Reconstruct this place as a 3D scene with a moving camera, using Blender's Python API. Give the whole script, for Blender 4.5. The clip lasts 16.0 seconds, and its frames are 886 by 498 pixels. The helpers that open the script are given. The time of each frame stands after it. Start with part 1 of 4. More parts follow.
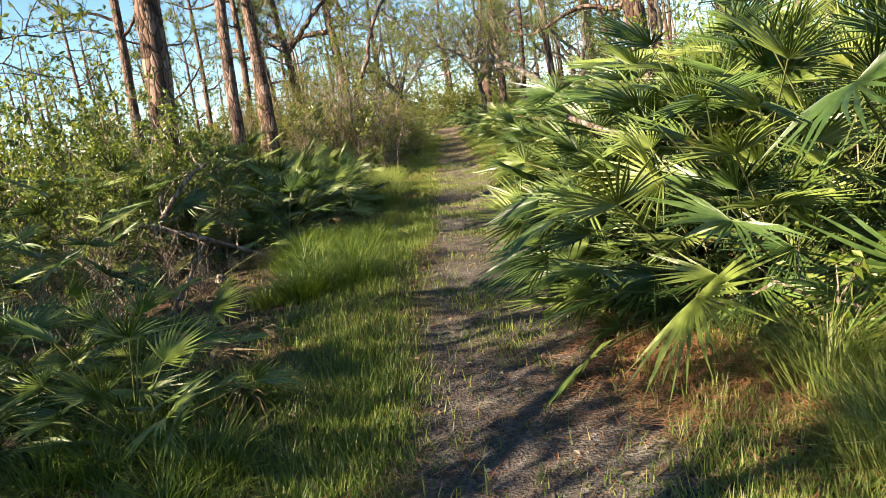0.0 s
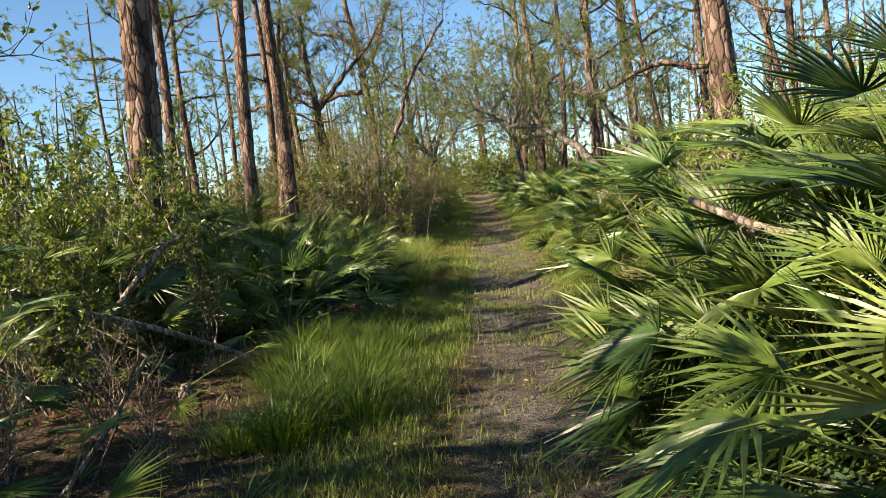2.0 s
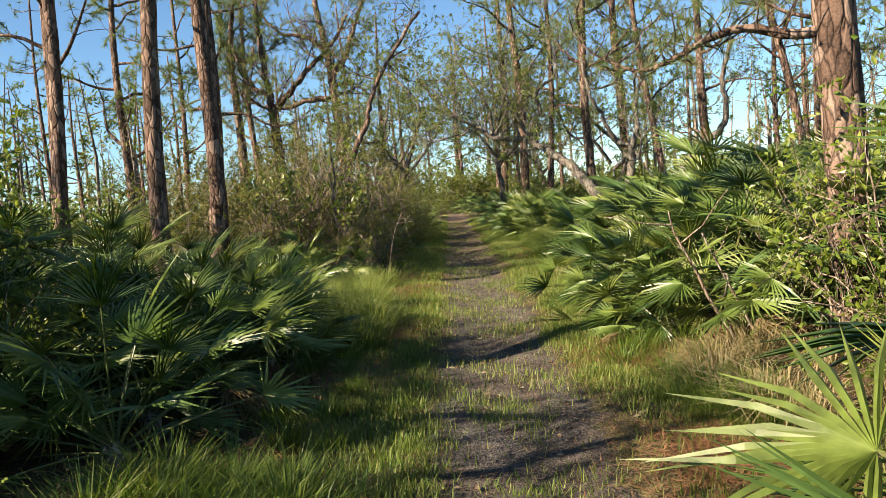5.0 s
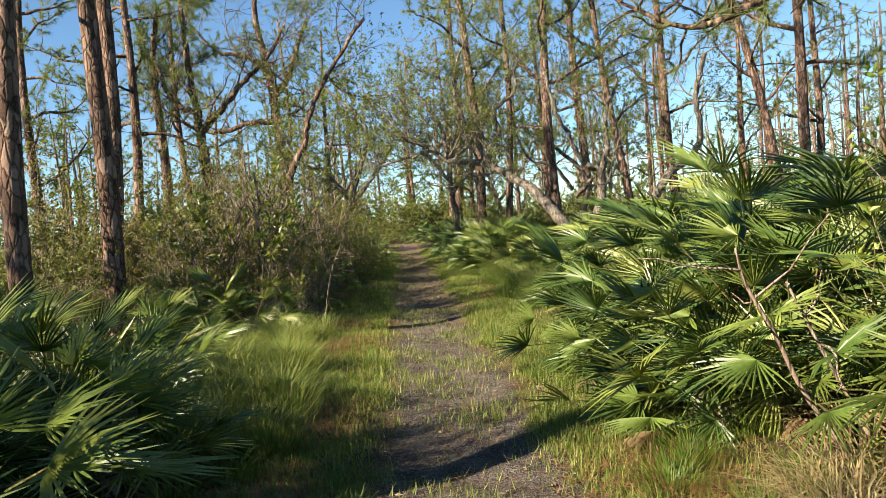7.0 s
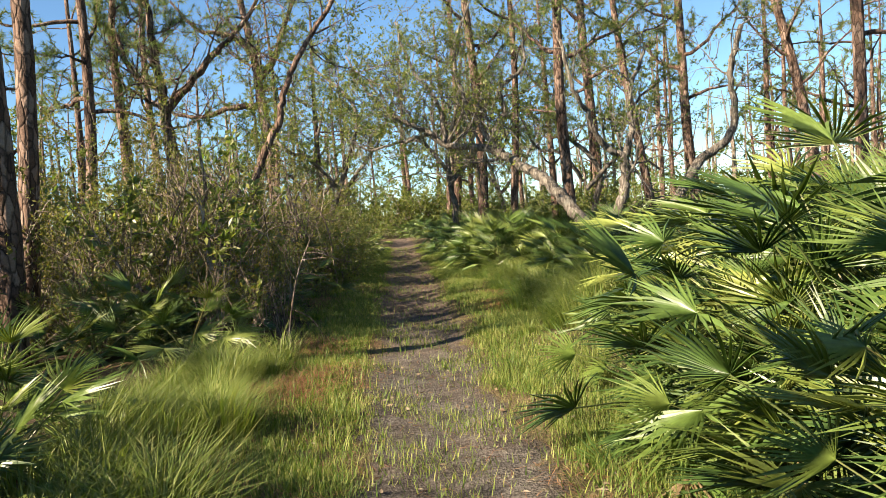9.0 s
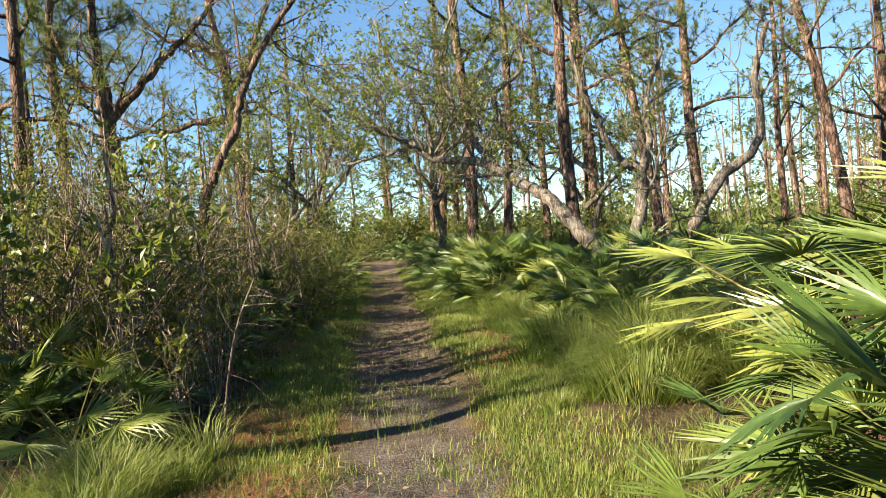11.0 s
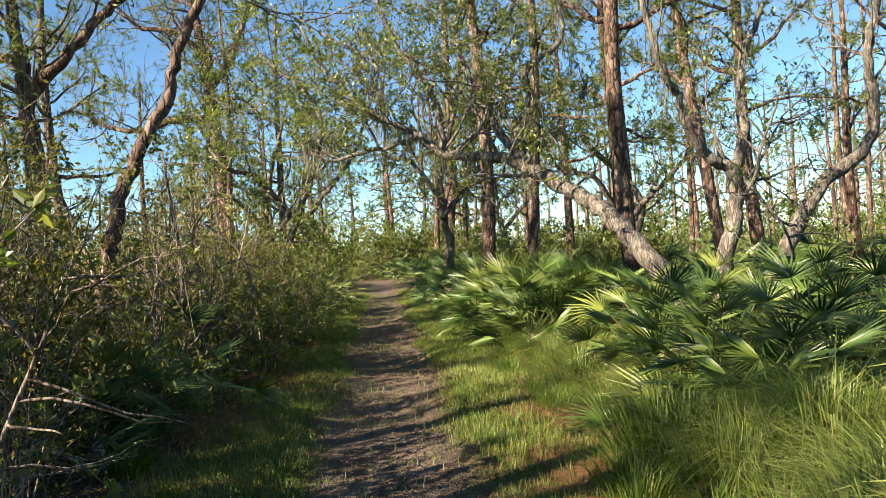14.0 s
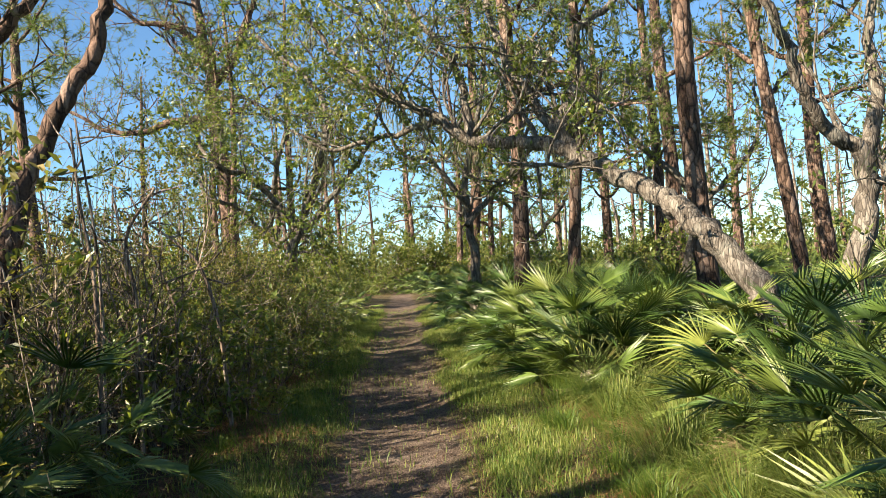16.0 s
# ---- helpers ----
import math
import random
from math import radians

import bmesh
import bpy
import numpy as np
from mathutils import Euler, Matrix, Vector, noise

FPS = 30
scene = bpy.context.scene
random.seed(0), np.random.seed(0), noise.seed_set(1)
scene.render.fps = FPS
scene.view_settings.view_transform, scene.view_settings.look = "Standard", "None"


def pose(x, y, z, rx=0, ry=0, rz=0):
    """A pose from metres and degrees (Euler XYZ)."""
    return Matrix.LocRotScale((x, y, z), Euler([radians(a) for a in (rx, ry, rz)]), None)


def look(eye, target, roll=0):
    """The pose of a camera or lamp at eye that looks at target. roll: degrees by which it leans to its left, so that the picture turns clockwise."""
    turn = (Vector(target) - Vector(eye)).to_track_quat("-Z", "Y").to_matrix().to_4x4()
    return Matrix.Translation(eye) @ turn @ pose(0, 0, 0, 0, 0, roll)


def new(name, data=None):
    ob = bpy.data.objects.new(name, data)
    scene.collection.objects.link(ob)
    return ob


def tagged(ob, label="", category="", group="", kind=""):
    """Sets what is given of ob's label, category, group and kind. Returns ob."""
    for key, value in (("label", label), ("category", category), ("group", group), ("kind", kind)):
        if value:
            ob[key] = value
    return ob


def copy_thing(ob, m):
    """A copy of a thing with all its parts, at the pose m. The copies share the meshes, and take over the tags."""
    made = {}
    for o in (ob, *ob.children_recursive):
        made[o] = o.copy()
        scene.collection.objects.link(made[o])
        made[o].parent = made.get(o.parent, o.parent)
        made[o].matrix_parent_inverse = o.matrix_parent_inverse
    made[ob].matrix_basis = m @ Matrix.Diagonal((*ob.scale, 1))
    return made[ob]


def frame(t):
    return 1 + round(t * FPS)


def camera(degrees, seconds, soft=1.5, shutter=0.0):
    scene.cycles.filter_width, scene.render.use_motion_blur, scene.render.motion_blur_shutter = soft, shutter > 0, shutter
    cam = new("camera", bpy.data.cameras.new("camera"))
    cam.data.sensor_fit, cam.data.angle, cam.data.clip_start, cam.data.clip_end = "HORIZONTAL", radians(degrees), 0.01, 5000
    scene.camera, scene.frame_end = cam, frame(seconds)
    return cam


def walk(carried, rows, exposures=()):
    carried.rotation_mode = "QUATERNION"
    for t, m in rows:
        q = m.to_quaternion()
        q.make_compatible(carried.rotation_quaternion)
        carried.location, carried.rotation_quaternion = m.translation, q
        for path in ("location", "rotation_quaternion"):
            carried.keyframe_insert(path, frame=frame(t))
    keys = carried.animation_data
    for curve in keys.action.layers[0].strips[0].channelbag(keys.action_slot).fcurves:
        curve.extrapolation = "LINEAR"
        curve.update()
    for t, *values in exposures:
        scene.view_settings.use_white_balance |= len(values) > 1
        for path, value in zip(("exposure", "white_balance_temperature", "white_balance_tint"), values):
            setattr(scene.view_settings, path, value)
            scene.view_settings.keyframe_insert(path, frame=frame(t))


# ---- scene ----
cam = camera(57.7, 16.0, soft=0.5)
METRES, EYE, TILT, LEAN, TURN = 20.0, 1.56, -9.9, 9.0, 0.0
ROWS = [
    (0.0, 0.0, 0.0, 0.0, 0.0, 0.0, -0.0),
    (0.5, -0.0029, 0.0243, 0.0046, 0.23, 0.07, 0.26),
    (1.0, -0.0036, 0.0512, 0.0104, 2.29, 0.54, -0.49),
    (1.5, -0.0071, 0.079, 0.0154, 0.71, 3.1, -1.24),
    (2.0, -0.0078, 0.1066, 0.0198, 1.75, 4.51, -2.87),
    (2.5, -0.011, 0.1334, 0.024, 0.9, 5.11, -3.48),
    (3.0, -0.0104, 0.162, 0.0286, 1.67, 4.76, -4.11),
    (3.5, -0.0127, 0.1895, 0.0325, -0.23, 5.64, -3.93),
    (6.0, -0.0069, 0.344, 0.0594, -0.57, 6.15, -4.92),
    (6.5, -0.0086, 0.3736, 0.0656, -2.31, 7.38, -4.12),
    (7.0, -0.0066, 0.4028, 0.0693, -3.7, 8.19, -3.68),
    (7.5, -0.0061, 0.4334, 0.0738, -3.08, 8.54, -3.85),
    (8.0, -0.0005, 0.466, 0.0783, -3.75, 7.73, -4.13),
    (10.5, -0.0004, 0.6294, 0.1106, -4.44, 8.62, -3.74),
    (11.0, 0.0013, 0.657, 0.1164, -5.27, 9.34, -3.7),
    (11.5, -0.0004, 0.6936, 0.1229, -3.98, 9.58, -3.63),
    (12.0, -0.0, 0.7234, 0.1288, -4.92, 9.57, -3.48),
    (12.5, 0.0005, 0.7596, 0.1343, -2.69, 9.59, -4.61),
    (13.0, 0.0037, 0.7885, 0.1392, -4.43, 9.66, -4.51),
    (13.5, 0.0048, 0.8221, 0.1469, -3.99, 9.88, -4.96),
    (14.0, 0.008, 0.8527, 0.1526, -5.29, 10.54, -4.62),
    (14.5, 0.0104, 0.8872, 0.1587, -5.01, 11.29, -5.0),
    (15.0, 0.0132, 0.9184, 0.1649, -4.11, 11.49, -4.47),
    (15.5, 0.0139, 0.9513, 0.1692, -3.28, 11.37, -5.1),
    (16.0, 0.0153, 0.9819, 0.1744, -3.72, 11.35, -4.8),
]
walk(cam, [(t, pose(0, 0, EYE, TILT, LEAN, TURN) @ pose(METRES * x, METRES * y, METRES * z, 90 + pitch, roll, yaw)) for t, x, y, z, yaw, pitch, roll in ROWS],
     exposures=[(0.0, 2.2, 7000, 19), (1.2, 1.87, 6950, 17), (2.5, 1.69, 6850, 16), (7.0, 1.74, 6850, 16), (10.5, 1.88, 6850, 15), (16.0, 1.88, 6700, 14)])

# ---- world and sun ----
SUN_EL, SUN_FROM = 31.5, Vector((-0.88, -0.47, 0)).normalized()
world = bpy.data.worlds.new("sky")
scene.world = world
world.use_nodes = True
wn = world.node_tree.nodes
sky = wn.new("ShaderNodeTexSky")
sky.sky_type, sky.sun_disc = "NISHITA", False
sky.sun_elevation = radians(SUN_EL)
sky.sun_rotation = math.atan2(SUN_FROM.x, SUN_FROM.y)
sky.air_density, sky.dust_density, sky.ozone_density = 0.8, 0.0, 1.5
wn["Background"].inputs["Strength"].default_value = 0.05
tint = wn.new("ShaderNodeMix")
tint.data_type, tint.blend_type = "RGBA", "MULTIPLY"
tint.inputs[0].default_value, tint.inputs[7].default_value = 1.0, (0.74, 1.03, 1.14, 1)
world.node_tree.links.new(sky.outputs[0], tint.inputs[6])
world.node_tree.links.new(tint.outputs[2], wn["Background"].inputs["Color"])
sun = new("sun", bpy.data.lights.new("sun", "SUN"))
sun.data.energy, sun.data.angle, sun.data.color = 5.0, radians(0.53), (1.0, 0.87, 0.66)
sun.matrix_world = look(SUN_FROM * 30 + Vector((0, 0, 30 * math.tan(radians(SUN_EL)))), (0, 0, 0))


# ---- materials ----
def nodes_of(name):
    m = bpy.data.materials.new(name)
    m.use_nodes = True
    nt = m.node_tree
    nt.nodes.clear()
    out = nt.nodes.new("ShaderNodeOutputMaterial")
    return m, nt, out


def node(nt, kind, ins=None, **props):
    n = nt.nodes.new(kind)
    for k, v in props.items():
        setattr(n, k, v)
    for k, v in (ins or {}).items():
        if isinstance(v, bpy.types.NodeSocket):
            nt.links.new(v, n.inputs[k])
        else:
            n.inputs[k].default_value = v
    return n


def ramp(nt, fac, stops):
    r = node(nt, "ShaderNodeValToRGB", {"Fac": fac})
    el = r.color_ramp.elements
    while len(el) < len(stops):
        el.new(0.5)
    for e, (p, c) in zip(el, stops):
        e.position, e.color = p, (*c, 1)
    return r.outputs["Color"]


def mixc(nt, fac, a, b, mode="MIX"):
    n = node(nt, "ShaderNodeMix", data_type="RGBA", blend_type=mode)
    for sock, v in ((n.inputs[0], fac), (n.inputs[6], a), (n.inputs[7], b)):
        if isinstance(v, bpy.types.NodeSocket):
            nt.links.new(v, sock)
        elif isinstance(v, tuple):
            sock.default_value = (*v, 1)
        else:
            sock.default_value = v
    return n.outputs[2]


def mathn(nt, op, a, b=0.0, c=0.0, clamp=False):
    n = node(nt, "ShaderNodeMath", operation=op, use_clamp=clamp)
    for i, v in enumerate((a, b, c)):
        if isinstance(v, bpy.types.NodeSocket):
            nt.links.new(v, n.inputs[i])
        else:
            n.inputs[i].default_value = v
    return n.outputs[0]


def leaf_mat(name, stops, rough=0.45, through_light=0.35, spec=0.5, grain=30.0, per="object"):
    """A leaf: colours spread over the leaves, a fine grain, and light that comes through."""
    m, nt, out = nodes_of(name)
    co = node(nt, "ShaderNodeTexCoord").outputs["Object"]
    if per == "object":
        rnd = node(nt, "ShaderNodeObjectInfo").outputs["Random"]
    else:
        rnd = node(nt, "ShaderNodeNewGeometry").outputs["Random Per Island"]
    n1 = node(nt, "ShaderNodeTexNoise", {"Vector": co, "Scale": grain, "Detail": 3.0}).outputs["Fac"]
    n2 = node(nt, "ShaderNodeTexNoise", {"Vector": co, "Scale": 1.7, "Detail": 2.0}).outputs["Fac"]
    s = mathn(nt, "MULTIPLY_ADD", rnd, 0.6, mathn(nt, "MULTIPLY", n2, 0.4))
    col = ramp(nt, s, stops)
    col = mixc(nt, 0.5, col, ramp(nt, n1, [(0.3, (0.45, 0.45, 0.45)), (0.7, (1.25, 1.25, 1.25))]), "MULTIPLY")
    bump = node(nt, "ShaderNodeBump", {"Strength": 0.25, "Distance": 0.004, "Height": n1}).outputs["Normal"]
    p = node(nt, "ShaderNodeBsdfPrincipled", {"Base Color": col, "Roughness": rough, "Specular IOR Level": spec, "Normal": bump})
    tcol = mixc(nt, 1.0, col, (1.5, 1.6, 0.7), "MULTIPLY")
    tr = node(nt, "ShaderNodeBsdfTranslucent", {"Color": tcol})
    mx = node(nt, "ShaderNodeMixShader", {0: through_light, 1: p.outputs[0], 2: tr.outputs[0]})
    nt.links.new(mx.outputs[0], out.inputs[0])
    return m


def bark_mat(name, stops, scale=14.0, stretch=0.28, bump=0.8, rough=0.9, lichen=0.0, crackle=0.22):
    """Plated bark, longer up the stem than across it."""
    m, nt, out = nodes_of(name)
    co = node(nt, "ShaderNodeTexCoord").outputs["Object"]
    mp = node(nt, "ShaderNodeMapping", {"Vector": co, "Scale": (scale, scale, scale * stretch)}).outputs[0]
    wob = node(nt, "ShaderNodeTexNoise", {"Vector": mp, "Scale": 0.8, "Detail": 3.0}).outputs["Color"]
    warped = mixc(nt, 1.0, mp, wob, "ADD")
    vo = node(nt, "ShaderNodeTexVoronoi", {"Vector": warped, "Scale": 1.0}, feature="DISTANCE_TO_EDGE").outputs["Distance"]
    cell = node(nt, "ShaderNodeTexVoronoi", {"Vector": warped, "Scale": 1.0}).outputs["Color"]
    cellv = node(nt, "ShaderNodeSeparateColor", {"Color": cell}).outputs[0]
    n1 = node(nt, "ShaderNodeTexNoise", {"Vector": co, "Scale": scale * 4, "Detail": 6.0}).outputs["Fac"]
    n2 = node(nt, "ShaderNodeTexNoise", {"Vector": co, "Scale": 1.3, "Detail": 3.0}).outputs["Fac"]
    s = mathn(nt, "ADD", mathn(nt, "MULTIPLY", cellv, 0.45), mathn(nt, "MULTIPLY_ADD", n1, 0.4, mathn(nt, "MULTIPLY", n2, 0.25)))
    col = ramp(nt, s, stops)
    crack = ramp(nt, vo, [(0.0, (crackle, crackle, crackle)), (0.13, (1, 1, 1))])
    col = mixc(nt, 1.0, col, crack, "MULTIPLY")
    if lichen:
        n3 = node(nt, "ShaderNodeTexNoise", {"Vector": co, "Scale": 5.0, "Detail": 5.0}).outputs["Fac"]
        lm = ramp(nt, n3, [(0.55, (0, 0, 0)), (0.66, (lichen, lichen, lichen))])
        col = mixc(nt, lm, col, (0.42, 0.42, 0.36))
    h = mathn(nt, "ADD", mathn(nt, "MINIMUM", mathn(nt, "MULTIPLY", vo, 3.0), 0.6), mathn(nt, "MULTIPLY", n1, 0.4))
    b = node(nt, "ShaderNodeBump", {"Strength": bump, "Distance": 0.02, "Height": h}).outputs["Normal"]
    p = node(nt, "ShaderNodeBsdfPrincipled", {"Base Color": col, "Roughness": rough, "Specular IOR Level": 0.2, "Normal": b})
    nt.links.new(p.outputs[0], out.inputs[0])
    return m


FROND = leaf_mat("palmetto_green", [(0.1, (0.027, 0.062, 0.019)), (0.4, (0.074, 0.13, 0.027)), (0.7, (0.145, 0.195, 0.04)), (0.95, (0.26, 0.28, 0.07))], 0.38, 0.1, 0.38)
FROND_DEAD = leaf_mat("palmetto_dead", [(0.1, (0.125, 0.078, 0.039)), (0.5, (0.234, 0.164, 0.086)), (0.9, (0.328, 0.265, 0.156))], 0.7, 0.2, 0.2)
STALK = leaf_mat("palmetto_stalk", [(0.1, (0.05, 0.08, 0.022)), (0.6, (0.11, 0.13, 0.038)), (0.95, (0.2, 0.145, 0.06))], 0.5, 0.05, 0.4)
NEEDLE = leaf_mat("pine_needles", [(0.1, (0.055, 0.098, 0.023)), (0.5, (0.117, 0.164, 0.043)), (0.9, (0.211, 0.218, 0.070))], 0.5, 0.4, 0.4, 8.0, "island")
OAK_LEAF = leaf_mat("oak_leaves", [(0.1, (0.045, 0.082, 0.02)), (0.5, (0.13, 0.175, 0.042)), (0.85, (0.26, 0.26, 0.065)), (1.0, (0.36, 0.27, 0.085))], 0.38, 0.45, 0.6, 20.0, "island")
BRUSH_LEAF = leaf_mat("brush_leaves", [(0.1, (0.05, 0.08, 0.018)), (0.45, (0.115, 0.15, 0.034)), (0.75, (0.19, 0.2, 0.05)), (1.0, (0.28, 0.2, 0.07))], 0.55, 0.38, 0.3, 20.0, "island")
BROWN_LEAF = leaf_mat("brown_brush_leaves", [(0.1, (0.055, 0.07, 0.02)), (0.5, (0.13, 0.14, 0.04)), (0.8, (0.23, 0.19, 0.06)), (1.0, (0.32, 0.2, 0.095))], 0.55, 0.38, 0.3, 20.0, "island")
WEED_LEAF = leaf_mat("weed_leaves", [(0.1, (0.09, 0.1, 0.02)), (0.5, (0.19, 0.17, 0.035)), (0.9, (0.3, 0.2, 0.05))], 0.5, 0.35, 0.3, 20.0, "island")
BRIGHT_LEAF = leaf_mat("bright_leaves", [(0.1, (0.070, 0.125, 0.020)), (0.5, (0.156, 0.218, 0.031)), (0.9, (0.265, 0.296, 0.047))], 0.4, 0.4, 0.5, 20.0, "island")
GRASS = leaf_mat("grass_green", [(0.1, (0.039, 0.086, 0.016)), (0.5, (0.094, 0.156, 0.023)), (0.8, (0.179, 0.211, 0.039)), (1.0, (0.281, 0.234, 0.094))], 0.5, 0.35, 0.35, 10.0, "island")
GRASS_PALE = leaf_mat("grass_pale", [(0.1, (0.08, 0.135, 0.026)), (0.5, (0.165, 0.215, 0.048)), (0.8, (0.26, 0.27, 0.09)), (1.0, (0.37, 0.32, 0.16))], 0.5, 0.3, 0.35, 10.0, "island")
TURF = leaf_mat("turf", [(0.1, (0.05, 0.11, 0.02)), (0.4, (0.13, 0.195, 0.036)), (0.7, (0.24, 0.26, 0.075)), (1.0, (0.36, 0.31, 0.15))], 0.55, 0.3, 0.3, 10.0, "island")
STRAW = leaf_mat("straw", [(0.1, (0.234, 0.172, 0.078)), (0.6, (0.374, 0.312, 0.172)), (1.0, (0.452, 0.390, 0.234))], 0.6, 0.25, 0.3, 10.0, "island")
LITTER = leaf_mat("fallen_needles", [(0.1, (0.115, 0.05, 0.025)), (0.5, (0.25, 0.12, 0.058)), (0.9, (0.38, 0.22, 0.12))], 0.7, 0.1, 0.2, 10.0, "island")
DRY_LEAF = leaf_mat("fallen_leaves", [(0.1, (0.078, 0.047, 0.027)), (0.5, (0.172, 0.125, 0.078)), (0.9, (0.312, 0.265, 0.203))], 0.7, 0.1, 0.2, 10.0, "island")
MOSS = leaf_mat("hanging_moss", [(0.1, (0.125, 0.133, 0.094)), (0.6, (0.203, 0.203, 0.148)), (1.0, (0.281, 0.265, 0.187))], 0.9, 0.3, 0.1, 12.0, "island")
PINE_BARK = bark_mat("pine_bark", [(0.25, (0.035, 0.023, 0.018)), (0.42, (0.10, 0.064, 0.047)), (0.62, (0.185, 0.122, 0.092)), (0.85, (0.31, 0.235, 0.19))], 13.0, 0.36, 1.0, 0.9, 0.0, 0.3)
OAK_BARK = bark_mat("oak_bark", [(0.25, (0.06, 0.05, 0.041)), (0.5, (0.135, 0.116, 0.095)), (0.8, (0.25, 0.225, 0.19))], 34.0, 0.22, 0.7, 0.9, 0.25, 0.5)
TWIG = bark_mat("twig_bark", [(0.25, (0.085, 0.066, 0.05)), (0.55, (0.21, 0.17, 0.13)), (0.85, (0.4, 0.35, 0.29))], 30.0, 0.3, 0.3)
DEAD_WOOD = bark_mat("dead_wood", [(0.25, (0.107, 0.078, 0.057)), (0.55, (0.238, 0.184, 0.139)), (0.85, (0.361, 0.312, 0.262))], 24.0, 0.15, 0.5)


def ground_mat():
    """Trodden grey sand down the middle, needles and dark humus beside it."""
    m, nt, out = nodes_of("forest_floor")
    co = node(nt, "ShaderNodeTexCoord").outputs["Object"]
    sep = node(nt, "ShaderNodeSeparateXYZ", {"Vector": co})
    wide = node(nt, "ShaderNodeTexNoise", {"Vector": co, "Scale": 0.8, "Detail": 4.0}).outputs["Fac"]
    mid = node(nt, "ShaderNodeTexNoise", {"Vector": co, "Scale": 4.0, "Detail": 6.0, "Roughness": 0.65}).outputs["Fac"]
    fine = node(nt, "ShaderNodeTexNoise", {"Vector": co, "Scale": 45.0, "Detail": 6.0, "Roughness": 0.7}).outputs["Fac"]
    grit = node(nt, "ShaderNodeTexVoronoi", {"Vector": co, "Scale": 70.0}).outputs["Distance"]
    off = mathn(nt, "ABSOLUTE", mathn(nt, "SUBTRACT", sep.outputs[0], 0.16))
    edge = mathn(nt, "ADD", off, mathn(nt, "MULTIPLY", mathn(nt, "SUBTRACT", mid, 0.5), 0.8))
    edge = mathn(nt, "ADD", edge, mathn(nt, "MULTIPLY", mathn(nt, "SUBTRACT", wide, 0.5), 0.45))
    mask = node(nt, "ShaderNodeMapRange", {"Value": edge, 1: 0.44, 2: 0.58, 3: 1.0, 4: 0.0}, interpolation_type="SMOOTHSTEP").outputs[0]
    s = mathn(nt, "ADD", mathn(nt, "MULTIPLY", fine, 0.6), mathn(nt, "MULTIPLY", mid, 0.4))
    sand = ramp(nt, s, [(0.36, (0.024, 0.021, 0.019)), (0.47, (0.088, 0.078, 0.068)), (0.57, (0.175, 0.158, 0.138)), (0.72, (0.38, 0.35, 0.31))])
    sand = mixc(nt, ramp(nt, wide, [(0.45, (0, 0, 0)), (0.65, (0.3, 0.3, 0.3))]), sand, (0.13, 0.09, 0.062))
    damp = node(nt, "ShaderNodeMapRange", {"Value": sep.outputs[1], 1: 17.0, 2: 25.0, 3: 0.0, 4: 0.75}, interpolation_type="SMOOTHSTEP").outputs[0]
    sand = mixc(nt, damp, sand, ramp(nt, s, [(0.34, (0.04, 0.028, 0.02)), (0.48, (0.15, 0.105, 0.075)), (0.6, (0.27, 0.2, 0.15)), (0.72, (0.42, 0.34, 0.27))]))
    humus = ramp(nt, s, [(0.3, (0.025, 0.020, 0.013)), (0.5, (0.070, 0.051, 0.033)), (0.65, (0.139, 0.098, 0.061)), (0.78, (0.213, 0.164, 0.107))])
    red = ramp(nt, mathn(nt, "ADD", mathn(nt, "MULTIPLY", wide, 0.7), mathn(nt, "MULTIPLY", mid, 0.3)), [(0.52, (0, 0, 0)), (0.62, (0.574, 0.574, 0.574))])
    humus = mixc(nt, red, humus, ramp(nt, fine, [(0.3, (0.098, 0.045, 0.025)), (0.7, (0.271, 0.139, 0.074))]))
    verge = node(nt, "ShaderNodeMapRange", {"Value": edge, 1: 1.25, 2: 1.7, 3: 1.0, 4: 0.0}, interpolation_type="SMOOTHSTEP").outputs[0]
    sod = ramp(nt, s, [(0.32, (0.049, 0.041, 0.021)), (0.5, (0.139, 0.119, 0.053)), (0.68, (0.271, 0.230, 0.115))])
    humus = mixc(nt, mathn(nt, "MULTIPLY", verge, ramp(nt, mid, [(0.4, (0.164, 0.164, 0.164)), (0.55, (0.738, 0.738, 0.738))])), humus, sod)
    col = mixc(nt, mask, humus, sand)
    h = mathn(nt, "ADD", mathn(nt, "MULTIPLY", fine, 0.7), mathn(nt, "ADD", mid, mathn(nt, "MULTIPLY", grit, 0.4)))
    b = node(nt, "ShaderNodeBump", {"Strength": 1.0, "Distance": 0.05, "Height": h}).outputs["Normal"]
    p = node(nt, "ShaderNodeBsdfPrincipled", {"Base Color": col, "Roughness": 0.95, "Specular IOR Level": 0.15, "Normal": b})
    nt.links.new(p.outputs[0], out.inputs[0])
    return m


GROUND = ground_mat()


# ---- building blocks ----
def unit(v):
    return v.normalized() if v.length > 1e-9 else Vector((0, 0, 1))


def sideways(d):
    a = d.cross(Vector((0, 0, 1)))
    if a.length < 1e-3:
        a = d.cross(Vector((1, 0, 0)))
    a.normalize()
    return a, a.cross(d).normalized()


